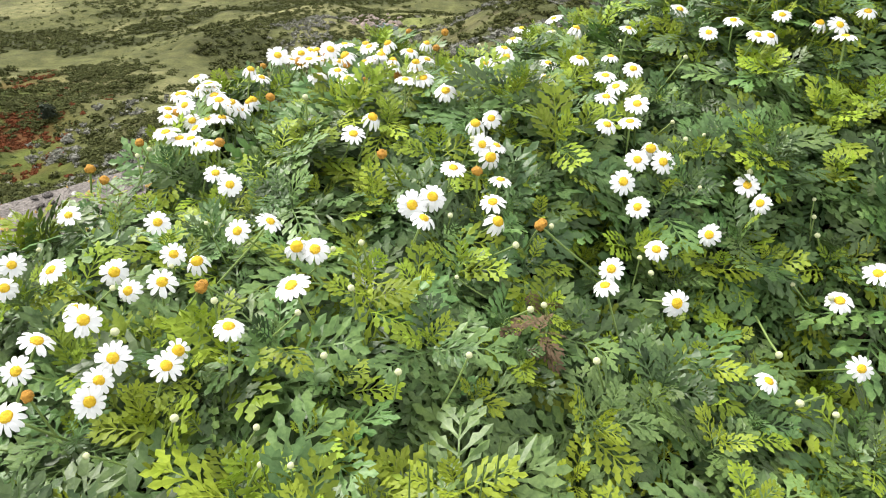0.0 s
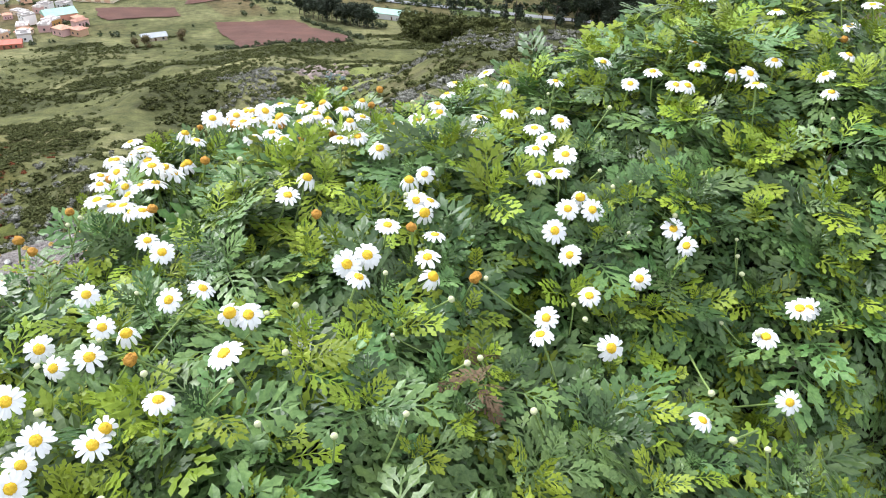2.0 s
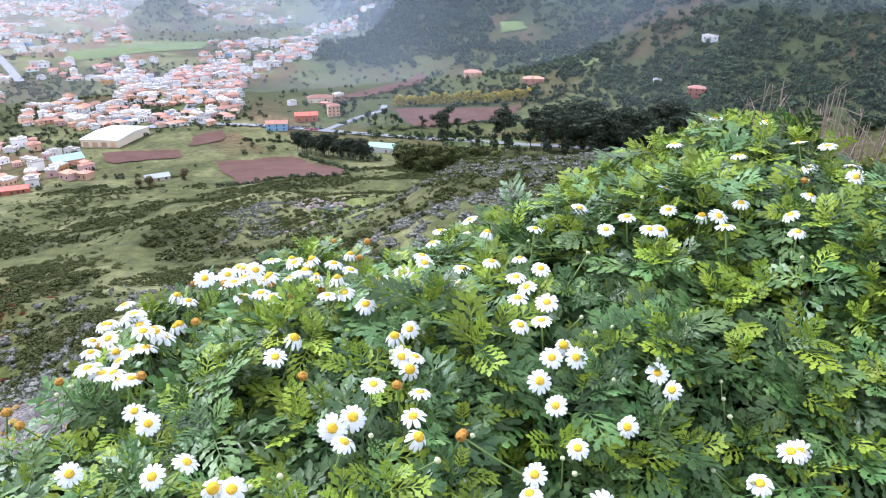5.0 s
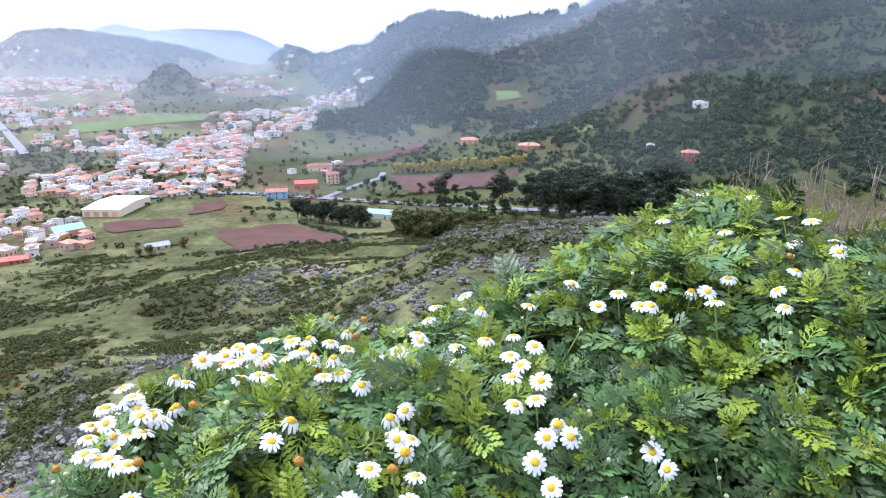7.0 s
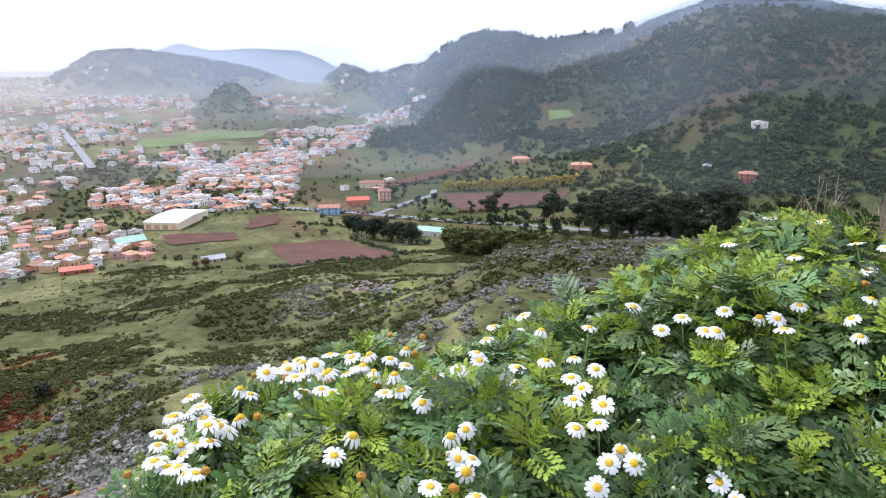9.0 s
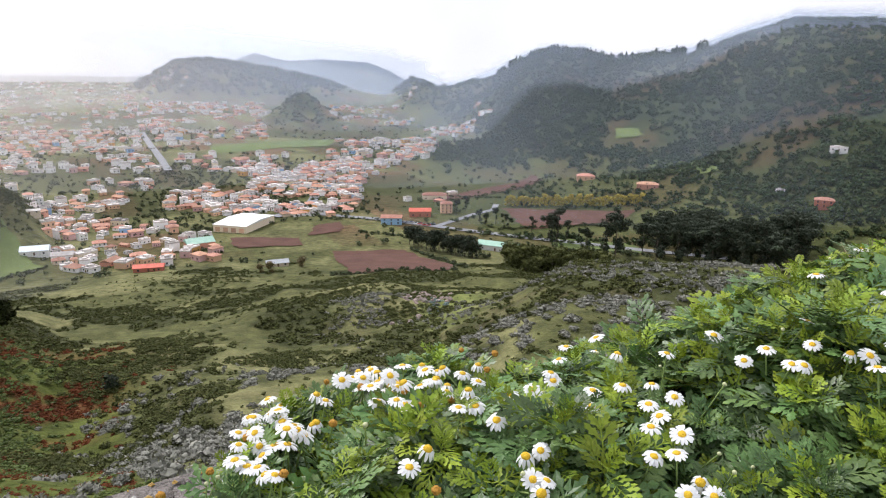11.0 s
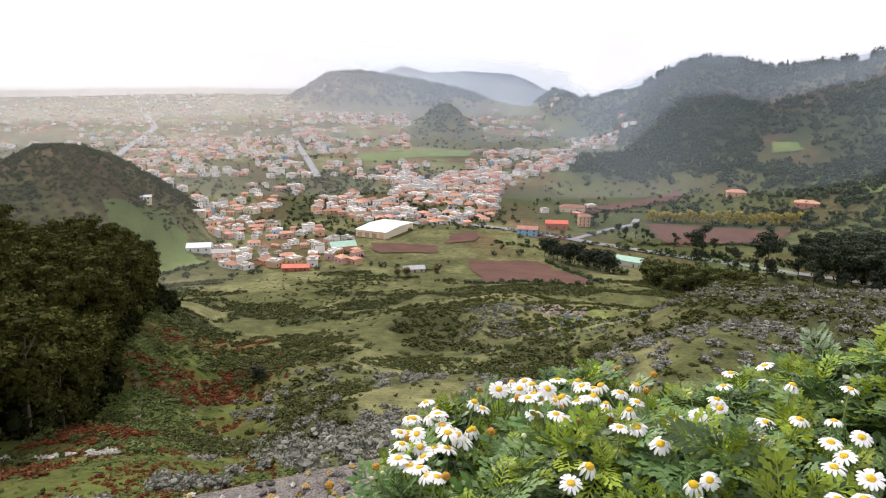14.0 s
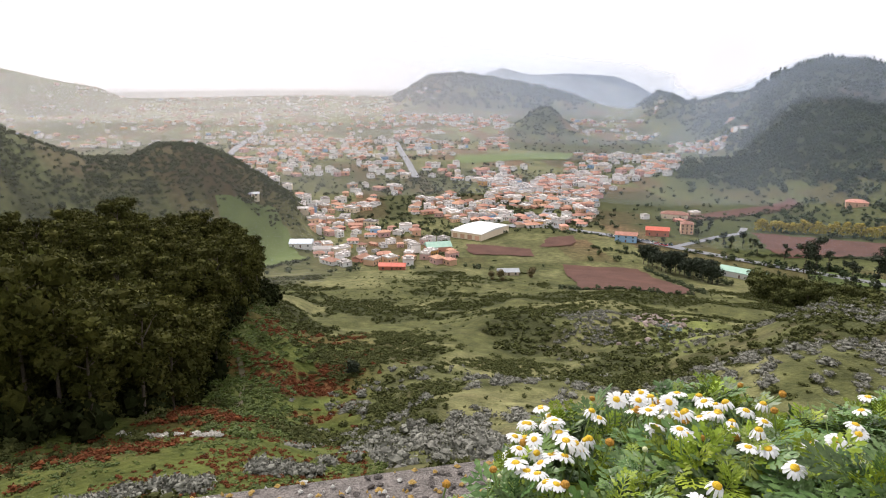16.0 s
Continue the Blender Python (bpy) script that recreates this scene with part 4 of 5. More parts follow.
    me = mesh_np("distant_houses", *join(pieces), [*WALLS, TILES, FLAT, WINDOW], np.concatenate(index))
    tagged(new("distant_houses", me), "hundreds of small white and peach houses across the plain", "houses", kind="stuff")


build_town()


def set_down(ob, a, d, turn, lift=0.2):
    x, y, z = (float(v) for v in on_ground(a, d))
    ob.matrix_basis = pose(x, y, z + lift, 0, 0, turn)


hall = house(31, 48, 6, WALLS[1], material("white_sheet_roof", (0.66, 0.66, 0.66), (0.78, 0.78, 0.77), 0.3, 0.6, 0.3, 4, dist=0.03), "low", "long cream warehouse with a shallow white roof", "warehouse", "warehouse", False)
for i_ in range(4):
    part("bay_door", mesh_np("bay_door", *box(-2.2, 2.2, -0.1, 0.1, 0.2, 4.0), [WALLS[2]]), hall, at=pose(-11.2 + i_ * 7.5, -24.05, 0))
set_down(hall, -3.6, 612, -28)
set_down(house(30, 11, 4, WALLS[0], GREENROOF, "gable", "low white building with a pale green sheet roof", "farm_building", "building"), 17.4, 518, -38)
set_down(house(20, 14, 5, WALLS[3], GREENROOF, "gable", "brick-coloured building with a pale green roof", "building", "building"), -7.2, 548, 20)
set_down(house(19, 8, 3.2, WALLS[7], REDROOF, "gable", "low building with a bright red roof", "building", "building"), -11.1, 487, 4)
set_down(house(18, 12, 3.5, WALLS[0], BLUEROOF, "gable", "white shed with a pale blue sheet roof", "shed", "building"), -18.6, 566, 8)
set_down(house(14, 9, 4, WALLS[0], FLAT, "gable", "white shed with a pale roof", "shed", "building"), -16.9, 552, 10)
set_down(house(18, 10, 6, WALLS[6], TILES, "gable", "blue-fronted roadside building with an orange roof", "building", "building"), 8.4, 604, -12)
set_down(house(20, 11, 5, WALLS[7], REDROOF, "gable", "roadside building with a bright red roof", "building", "building"), 10.8, 637, -10)
set_down(house(11, 10, 9, WALLS[2], TILES, "hip", "tall peach house beside the road"), 13.0, 652, -8)
set_down(house(26, 12, 5, WALLS[1], TILES, "hip", "long cream villa with a tiled roof"), 12.0, 728, -14)
set_down(house(20, 12, 4, WALLS[2], TILES, "hip", "peach farmhouse with a terracotta roof"), 24.4, 815, -20)
set_down(house(22, 11, 4, WALLS[3], TILES, "hip", "salmon farmhouse with a tiled roof"), 29.3, 760, -30)
set_down(house(15, 9, 3.6, WALLS[0], FLAT, "flat", "white villa on the wooded slope"), 42.3, 762, -40, 1.0)
set_down(house(15, 10, 6, WALLS[7], TILES, "hip", "brick-red house among dark trees"), 41.9, 662, -40, 1.0)
set_down(house(7, 6, 3.6, WALLS[0], FLAT, "flat", "small white house among dark trees"), 38.9, 690, -30, 1.0)
set_down(house(9, 6, 2.6, WALLS[1], GREYROOF, "gable", "small grey-roofed cottage beside the meadow", "cottage", "house"), -22.2, 590, 18)
set_down(house(15, 6, 2.4, WALLS[1], FLAT, "gable", "long low shed with a pale roof", "shed", "building"), -18.6, 640, 15)
set_down(house(14, 8, 2.8, WALLS[1], GREYROOF, "gable", "low shed with a grey sheet roof beside trees", "shed", "building"), -1.2, 462, 10)

CAR_PAINT = [material(f"{n}_car_paint", tuple(0.9 * v for v in c), c, 1, 0.3, 0.0, 9) for n, c in (("white", (0.75, 0.75, 0.75)), ("blue", (0.08, 0.16, 0.4)), ("red", (0.45, 0.05, 0.04)), ("grey", (0.25, 0.26, 0.28)))]
TYRE = material("black_rubber", (0.015, 0.015, 0.015), (0.03, 0.03, 0.03), 5, 0.9, 0.2, 40)


def car(k, colour):
    root = tagged(new("car"), f"{colour} car parked beside the valley road", "car", "cars beside the road")
    v, f = box(-2.1, 2.1, -0.85, 0.85, 0.35, 0.95)
    cv, cf = box(-1.3, 1.1, -0.75, 0.75, 0.95, 1.5)
    cv[:, 0] *= np.where(cv[:, 2] > 1.2, 0.72, 1.0)
    part("body", mesh_np("body", *join([(v, f)]), [CAR_PAINT[k]]), root)
    part("cabin", mesh_np("cabin", cv, cf, [WINDOW]), root)
    for wx in (-1.3, 1.3):
        for wy in (-0.8, 0.8):
            part("wheel", mesh_np("wheel", *tube([(wx, wy - 0.1, 0.33), (wx, wy + 0.1, 0.33)], [0.33, 0.33], 10), [TYRE]), root)
    return root


rng_ = np.random.default_rng(3)
for k_ in range(14):
    c_ = int(rng_.integers(4))
    set_down(car(c_, ("white", "blue", "red", "grey")[c_]), 7.2 + k_ * 0.36, 617 - k_ * 1.6 + rng_.uniform(-3, 3), rng_.uniform(-30, 60), 0.7)

# ---- trees ----
def trunk_arrays(rng, height, radius, limbs, lean=0.04):
    top = (rng.normal(0, lean) * height, rng.normal(0, lean) * height, height)
    mid = (top[0] * 0.3 + rng.normal(0, 0.2), top[1] * 0.3 + rng.normal(0, 0.2), height * 0.5)
    out, ends = [tube([(0, 0, -1.5), mid, top], [radius, radius * 0.7, radius * 0.2], 7)], [top]
    for _ in range(limbs):
        t = rng.uniform(0.4, 0.9)
        a = rng.uniform(0, 6.28)
        r = height * rng.uniform(0.12, 0.26)
        s = tuple(mid[c] + (top[c] - mid[c]) * (t - 0.4) / 0.6 for c in range(3))
        e = (s[0] + math.cos(a) * r, s[1] + math.sin(a) * r, s[2] + r * rng.uniform(0.5, 1.1))
        m = tuple((s[c] + e[c]) / 2 + (0.1 * r if c == 2 else 0) for c in range(3))
        out.append(tube([s, m, e], [radius * 0.35, radius * 0.25, radius * 0.1], 5))
        ends.append(e)
    return join(out), ends


def tree(rng, name, label, height, radius, limbs, blob, leaves, size, foliage, group, skirt=0):
    """A tapered trunk with limbs, and a crown of small leaves in uneven clumps at their ends."""
    root = tagged(new(name), label, "tree", group)
    trunk, ends = trunk_arrays(rng, height, radius, limbs)
    blobs = [(e[0] + rng.normal(0, 0.3), e[1] + rng.normal(0, 0.3), e[2] + rng.uniform(-0.3, 0.6), blob * rng.uniform(0.6, 1.25), blob * rng.uniform(0.45, 0.8)) for e in ends]
    for _ in range(skirt):
        a, r = rng.uniform(0, 6.28), rng.uniform(0.2, 0.9) * blob
        blobs.append((math.cos(a) * r, math.sin(a) * r, height * rng.uniform(0.15, 0.6), blob * rng.uniform(0.6, 1.0), blob * rng.uniform(0.7, 1.1)))
    part("trunk", mesh_np("trunk", *trunk, [BARK], smooth=True), root)
    part("crown", mesh_np("crown", *leaf_cloud(rng, blobs, leaves, size, 0.62), [foliage]), root)
    return root


def plant(kinds, rng, spots, low=0.8, high=1.2, sink=0.2):
    """Copies of the given trees at (bearing, distance) spots; the first ones take the first spots."""
    for i, (a, d) in enumerate(spots):
        x, y, z = (float(v) for v in on_ground(a, d, -sink))
        m = pose(x, y, z, 0, 0, float(rng.uniform(0, 360)))
        s = float(rng.uniform(low, high))
        if i < len(kinds):
            kinds[i].matrix_basis = m
        else:
            copy_thing(kinds[int(rng.integers(len(kinds)))], m).scale = (s, s, s * float(rng.uniform(0.9, 1.15)))


rng = np.random.default_rng(41)
EUC = [tree(rng, "eucalyptus_tree", "tall olive-green eucalyptus in a dark hillside wood", 13.5 + k_, 0.28, 7, 2.3, 1700, 0.36, EUCALYPT, "eucalyptus wood", 4) for k_ in range(4)]
spots_ = []
while len(spots_) < 330:
    a_, d_ = rng.uniform(-48, -22.3), rng.uniform(88, 330)
    near_ = np.interp(a_, [-48, -42, -34, -28.5, -24, -22.3], [76, 78, 86, 116, 190, 235])
    if d_ > near_ and all((a_ - p) ** 2 * (d_ / 57.3) ** 2 + (d_ - q) ** 2 > 11 for p, q in spots_):
        spots_.append((a_, d_))
plant(EUC, rng, spots_)

DARK = [tree(rng, "roadside_gum_tree", "tall dark gum tree beside the valley road", 20 + 2 * k_, 0.4, 8, 3.6, 1300, 0.6, PINE, "dark trees by the road", 3) for k_ in range(3)]
plant(DARK, rng, [(rng.uniform(29.0, 41.5), rng.uniform(500, 590)) for _ in range(64)] + [(27.2, 515), (26.3, 520), (24.8, 530), (22.4, 548), (21.6, 550)], 0.55, 1.35)
PINES = [tree(rng, "pine_tree", "dark flat-topped pine in a row", 13 + k_, 0.35, 7, 3.4, 1100, 0.5, PINE, "row of dark pines", 2) for k_ in range(2)]
plant(PINES, rng, [(9.9 + 0.36 * i, 528 - 2.9 * i + rng.uniform(-5, 5)) for i in range(17)], 0.85, 1.1)
POPLARS = [tree(rng, "poplar_tree", "yellow-green autumn poplar in a row", 9 + k_, 0.2, 5, 2.0, 500, 0.5, YELLOW, "row of yellow poplars", 4) for k_ in range(2)]
plant(POPLARS, rng, [(18.1 + 0.30 * i, 686 + 0.75 * i) for i in range(37)], 0.8, 1.1)
OLIVE = [tree(rng, "broadleaf_tree", "round olive-brown tree at the field's edge", 6 + k_, 0.3, 6, 2.6, 800, 0.4, SHRUB_DARK, "trees at the field's edge", 3) for k_ in range(2)]
plant(OLIVE, rng, [(rng.uniform(18.3, 26.5), rng.uniform(420, 465)) for _ in range(48)], 1.1, 1.9)
BROWN = [tree(rng, "broadleaf_tree", "low brown-leaved tree in a meadow", 4.5, 0.3, 6, 2.2, 500, 0.35, material("brown_tree_foliage", (0.08, 0.062, 0.026), (0.16, 0.125, 0.055), 0.3, 0.85, 0.3, 6, island=0.3, dist=0.1), "brown trees in the meadow", 1)]
plant(BROWN, rng, [(-2.6, 436), (-1.8, 432), (0.75, 450)], 1.0, 1.3)
ROUND = tree(rng, "round_bush", "dark green round bush alone on the slope", 2.6, 0.2, 9, 1.35, 900, 0.22, PINE, "", 7)
tagged(ROUND, category="bush")
plant([ROUND], rng, [(-14.8, 168)])
FIELD_TREES = [tree(rng, "roadside_tree", "slender dark tree at the edge of a ploughed field", 11 + k_, 0.25, 6, 1.8, 500, 0.45, PINE, "roadside trees", 1) for k_ in range(2)]
plant(FIELD_TREES, rng, [(17.9, 600), (20.2, 585), (18.3, 590), (15.8, 612), (16.4, 605), (23.2, 565), (24.2, 560), (17.2, 612), (13.9, 640), (14.6, 660)], 0.8, 1.2)


GARDEN = material("garden_tree_foliage", (0.032, 0.046, 0.02), (0.08, 0.1, 0.042), 0.02, 0.85, 0.3, 1.0, island=0.35, dist=0.3)


# ---- woods and scrub that nobody could count ----
def clump(rng, n, size, blobs=4, flat=0.8):
    b = [(rng.normal(0, 0.45), rng.normal(0, 0.45), rng.uniform(0.3, 0.8) * flat, rng.uniform(0.4, 0.7), rng.uniform(0.35, 0.6) * flat) for _ in range(blobs)]
    return leaf_cloud(rng, b, n, size, 0.62)


def strew(name, label, category, templates, rng, a, d, scale, mat_, squash=1.0):
    """Many copies of small templates on the land, as one object."""
    xyz = on_ground(a, d)
    pick = rng.integers(len(templates), size=len(a))
    pieces = []
    for k, t in enumerate(templates):
        s = pick == k
        if s.any():
            pieces.append(bake(t, poses(rng, xyz[s], scale[s], 0.08, squash)))
    tagged(new(name, mesh_np(name, *join(pieces), [mat_])), label, category, kind="stuff")


def open_land(a, d):
    """0 on the fields that lie bare of trees, 1 elsewhere."""
    bare = np.zeros(np.shape(a), bool)
    for a0, a1, d0, d1 in ((16.8, 29.4, 572, 684), (2.5, 15, 395, 525), (-24.5, -18.5, 505, 575), (-5.5, 4.8, 530, 615), (-6.5, 4.2, 1080, 1250), (26, 29, 915, 990)):
        bare |= (a > a0) & (a < a1) & (d > d0) & (d < d1)
    return 1.0 - bare


def sow(rng, n, a0, a1, d0, d1, cover):
    """Bearings and distances, even over the ground, thinned by cover(a, d, x, y)."""
    a = rng.uniform(a0, a1, n)
    d = np.sqrt(rng.uniform(d0 ** 2, d1 ** 2, n))
    x, y = polar(a, d)
    keep = rng.random(n) < cover(a, d, x, y) * open_land(a, d)
    return a[keep], d[keep]


rng = np.random.default_rng(77)
SMALL = [clump(rng, 100, 0.2, 5) for _ in range(6)]
TINY = [clump(rng, 34, 0.3, 3) for _ in range(8)]
DOMES = [clump(rng, 150, 0.15, 6, 0.75) for _ in range(6)]


def grey_cover(a, d, x, y):
    front = np.exp(-((a + 3) / 10) ** 2) * (1 - smooth(130, 175, d)) * smooth(40, 60, d)
    spur = smooth(8, 16, a) * np.exp(-((d - 170) / 55) ** 2)
    knoll = np.exp(-((a - 6.5) / 3) ** 2 - ((d - 240) / 35) ** 2)
    return np.clip(front + spur * 0.8 + knoll * 1.2, 0, 1) * smooth(0.4, 0.56, 0.6 * fbm(x, y, 12, 51, 3) + 0.4 * fbm(x, y, 40, 53, 3)) * smooth(-24, -16, a)


def olive_cover(a, d, x, y):
    return scrub_cover(x, y) * (1 - 0.75 * grey_cover(a, d, x, y)) * 0.9 * (1 - 0.9 * np.clip(bracken_cover(a, d, x, y), 0, 1))


def green_cover(a, d, x, y):
    return np.exp(-((a + 24 - (d - 130) * 0.02) / 3.0) ** 2) * np.exp(-((d - 150) / 60) ** 2)


a_, d_ = sow(rng, 15000, -24, 45, 28, 290, grey_cover)
near_ = (d_ < 150) & (rng.random(len(d_)) < 0.6)
far_ = d_ >= 150
strew("grey_shrubs", "low rounded grey-green shrubs dotting the slope", "shrubs", DOMES, rng, a_[near_], d_[near_], rng.uniform(0.6, 1.8, near_.sum()), SHRUB_GREY, 0.85)
strew("grey_shrubs", "low grey-green shrubs on the far spur and knoll", "shrubs", TINY, rng, a_[far_], d_[far_], rng.uniform(0.5, 1.2, far_.sum()), SHRUB_GREY)
a_, d_ = sow(rng, 30000, -45, 45, 30, 470, olive_cover)
near_ = d_ < 140
strew("olive_shrubs", "dark olive scrub in dense patches on the near slope", "shrubs", SMALL, rng, a_[near_], d_[near_], rng.uniform(0.6, 1.4, near_.sum()), SHRUB_DARK, 0.8)
strew("olive_shrubs", "dark olive scrub in dense patches down the hillside", "shrubs", TINY, rng, a_[~near_], d_[~near_], rng.uniform(0.6, 1.7, (~near_).sum()), SHRUB_DARK, 0.75)
a_, d_ = sow(rng, 12000, -45, 45, 30, 450, lambda a, d, x, y: smooth(0.4, 0.6, fbm(x, y, 26, 57, 3)) * 0.6)
strew("tussocks", "small dark tufts and bushes dotting the grass", "shrubs", TINY, rng, a_, d_, rng.uniform(0.2, 0.75, len(a_)), SHRUB_DARK, 0.9)
# the larger thickets: bearing, distance, their spreads, how many shrubs
THICKETS = [(-12.0, 350, 2.4, 16, 320), (-10.6, 212, 1.9, 11, 300), (-15.2, 176, 1.8, 6, 240), (-9.5, 128, 2.2, 4, 110), (-1.0, 178, 2.4, 6, 220), (4.0, 298, 1.9, 13, 240),
            (11.2, 325, 2.0, 9, 140), (8.8, 227, 1.9, 8, 170), (-6.7, 416, 2.0, 12, 180), (-18.6, 108, 2.0, 6, 420), (-14.0, 116, 1.6, 3, 90)]
a_ = np.concatenate([rng.normal(a, sa, n) for a, d, sa, sd, n in THICKETS])
d_ = np.concatenate([rng.normal(d, sd, n) for a, d, sa, sd, n in THICKETS])
strew("olive_thickets", "dense low olive-green thickets in the hollows", "shrubs", SMALL, rng, a_, d_, rng.uniform(0.6, 1.4, len(a_)), SHRUB_DARK, 0.65)
a_, d_ = sow(rng, 9000, -44, -8, 45, 230, lambda a, d, x, y: bracken_cover(a, d, x, y) * 0.8)
strew("bracken", "rust-red dying bracken in the hollow", "bracken", SMALL, rng, a_, d_, rng.uniform(0.5, 1.0, len(a_)), FERN, 0.7)
BRAMBLE = material("bramble_leaf", (0.034, 0.058, 0.009), (0.1, 0.135, 0.02), 0.5, 0.8, 0.3, 12, island=0.3, dist=0.05)
a_, d_ = sow(rng, 6500, -46, -12, 40, 105, lambda a, d, x, y: 0.15 + 0.75 * smooth(0.45, 0.6, fbm(x, y, 9, 67, 3)))
strew("low_herbs", "low tufts of bright green herbs on the slope", "herbs", TINY, rng, a_, d_, rng.uniform(0.12, 0.38, len(a_)), BRAMBLE, 0.6)
a_, d_ = sow(rng, 3200, -46, -14, 42, 88, lambda a, d, x, y: smooth(0.5, 0.6, fbm(x, y, 8, 69, 3)))
strew("dead_bracken", "low reddish dead bracken in the grass", "bracken", TINY, rng, a_, d_, rng.uniform(0.12, 0.36, len(a_)), FERN, 0.6)
a_, d_ = sow(rng, 6000, -34, -14, 70, 240, green_cover)
strew("green_scrub", "bright green brambles along the wood's edge", "shrubs", SMALL, rng, a_, d_, rng.uniform(0.6, 1.2, len(a_)), BRAMBLE, 0.7)
a_, d_ = rng.normal(8.0, 3.2, 380), rng.normal(146, 7, 380)
strew("olive_thicket", "dense low olive-green thicket in a hollow", "shrubs", SMALL, rng, a_, d_, rng.uniform(0.7, 1.4, 380), SHRUB_DARK, 0.7)
for a0_, d0_, a1_, d1_, n_ in ((-34.0, 87, -29.6, 80, 34), (-28.6, 78.5, -26.4, 77, 16)):
    t_ = np.linspace(0, 1, n_)
    strew("white_shrubs", "row of low white-flowering shrubs", "shrubs", SMALL, rng, a0_ + (a1_ - a0_) * t_, d0_ + (d1_ - d0_) * t_ + rng.normal(0, 0.3, n_), rng.uniform(0.3, 0.55, n_), WHITE_SHRUB)
for a0_, a1_, d0_, n_ in ((-24, -18.2, 50, 46), (-43, -33, 47, 60), (-32, -28, 46, 22)):
    strew("silver_shrubs", "low silvery shrubs in a loose row", "shrubs", SMALL, rng, rng.uniform(a0_, a1_, n_), d0_ + rng.normal(0, 0.9, n_), rng.uniform(0.4, 0.9, n_), SHRUB_GREY)

WOODS = [clump(rng, 52, 0.26, 3, 1.2) for _ in range(10)]


def wood_cover(a, d, x, y):
    z = ground(x, y)
    rise = z - np.interp(np.log(d), FALL_D, FALL_Z)
    knob = np.exp(-((a - 19.5) / 5.0) ** 2 - ((d - 1060) / 110) ** 2)
    return np.clip(smooth(6, 30, rise) * (0.34 + 0.66 * smooth(0.42, 0.54, fbm(x, y, 120, 91, 4))) + 1.3 * knob, 0, 1)


a_, d_ = sow(rng, 19000, 9, 62, 560, 1560, wood_cover)
strew("hillside_wood", "dark green woods covering the mountain slope", "woods", WOODS, rng, a_, d_, rng.uniform(2.4, 5.8, len(a_)), FOREST)
a_, d_ = sow(rng, 3200, 9, 22, 1450, 2250, wood_cover)
strew("ridge_wood", "misty woods on the low end of the mountain ridge", "woods", WOODS, rng, a_, d_, rng.uniform(3.0, 6.5, len(a_)), FOREST)
a_, d_ = sow(rng, 1500, 11, 28, 860, 1200, lambda a, d, x, y: np.exp(-((a - 19.5) / 4.2) ** 2 - ((d - 1040) / 85) ** 2))
strew("spur_wood", "dense dark wood on a spur below the mountain", "woods", WOODS, rng, a_, d_, rng.uniform(3.0, 6.0, len(a_)), FOREST)
# single trees stand up along the mountain's skyline
a_ = np.concatenate([rng.uniform(17, 31, 230), rng.uniform(9.5, 13, 40)])
strew("skyline_trees", "ragged trees along the mountain ridge", "woods", WOODS, rng, a_, np.interp(a_, [8, 12, 16, 20, 30, 45, 60], [2300, 2050, 1750, 1500, 1400, 1300, 1200]) + rng.uniform(-30, 20, len(a_)), rng.uniform(3, 9, len(a_)), FOREST, 1.5)
a_ = rng.uniform(22.5, 33, 18)
strew("ridge_pines", "tall thin pines standing up from the ridge", "woods", WOODS, rng, a_, np.interp(a_, [20, 30, 45], [1500, 1400, 1300]) - 5, rng.uniform(6, 9, 18), FOREST, 2.0)
a_, d_ = sow(rng, 13000, -48, -17, 340, 680, lambda a, d, x, y: smooth(8, 40, ground(x, y) - np.interp(np.log(d), FALL_D, FALL_Z)) * (0.25 + 0.75 * smooth(0.45, 0.55, fbm(x, y, 70, 19, 3))))
strew("hill_scrub", "dense olive-green scrub on the hill", "scrub", WOODS, rng, a_, d_, rng.uniform(0.8, 2.3, len(a_)), material("hill_scrub_leaf", (0.036, 0.05, 0.02), (0.085, 0.1, 0.04), 0.02, 0.85, 0.3, 1.0, island=0.3, dist=0.3, spec=0.1))
# undergrowth whose near-black leaf colour paints the shade at the wood's foot
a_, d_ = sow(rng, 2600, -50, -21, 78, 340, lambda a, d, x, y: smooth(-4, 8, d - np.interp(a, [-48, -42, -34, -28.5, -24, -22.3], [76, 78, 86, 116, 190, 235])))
strew("undergrowth", "undergrowth painted near-black as the shade beneath the eucalyptus wood", "undergrowth", WOODS, rng, a_, d_, rng.uniform(1.2, 3.2, len(a_)), material("shade_painted_undergrowth", (0.008, 0.012, 0.004), (0.024, 0.028, 0.009), 0.3, 0.9, 0.3, 9, island=0.35, dist=0.05, spec=0.03))
a_, d_ = sow(rng, 1000, -12, 5, 600, 1000, lambda a, d, x, y: 0.9 + 0 * a)
strew("garden_trees", "small dark garden trees between the houses", "trees", WOODS, rng, a_, d_, rng.uniform(1.2, 2.8, len(a_)), GARDEN)
a_, d_ = sow(rng, 5200, -42, 30, 470, 1500, lambda a, d, x, y: 0.35 + 0.65 * smooth(0.5, 0.6, fbm(x, y, 60, 29, 3)))
strew("valley_trees", "scattered dark trees and hedges among the houses", "trees", WOODS, rng, a_, d_, rng.uniform(0.8, 3.4, len(a_)), GARDEN)
a_, d_ = sow(rng, 900, -3, 6, 1480, 1820, lambda a, d, x, y: np.exp(-((a - 1.4) / 1.8) ** 2))
strew("knoll_wood", "dark woods on a small round hill", "woods", WOODS, rng, a_, d_, rng.uniform(2, 4.5, len(a_)), GARDEN)
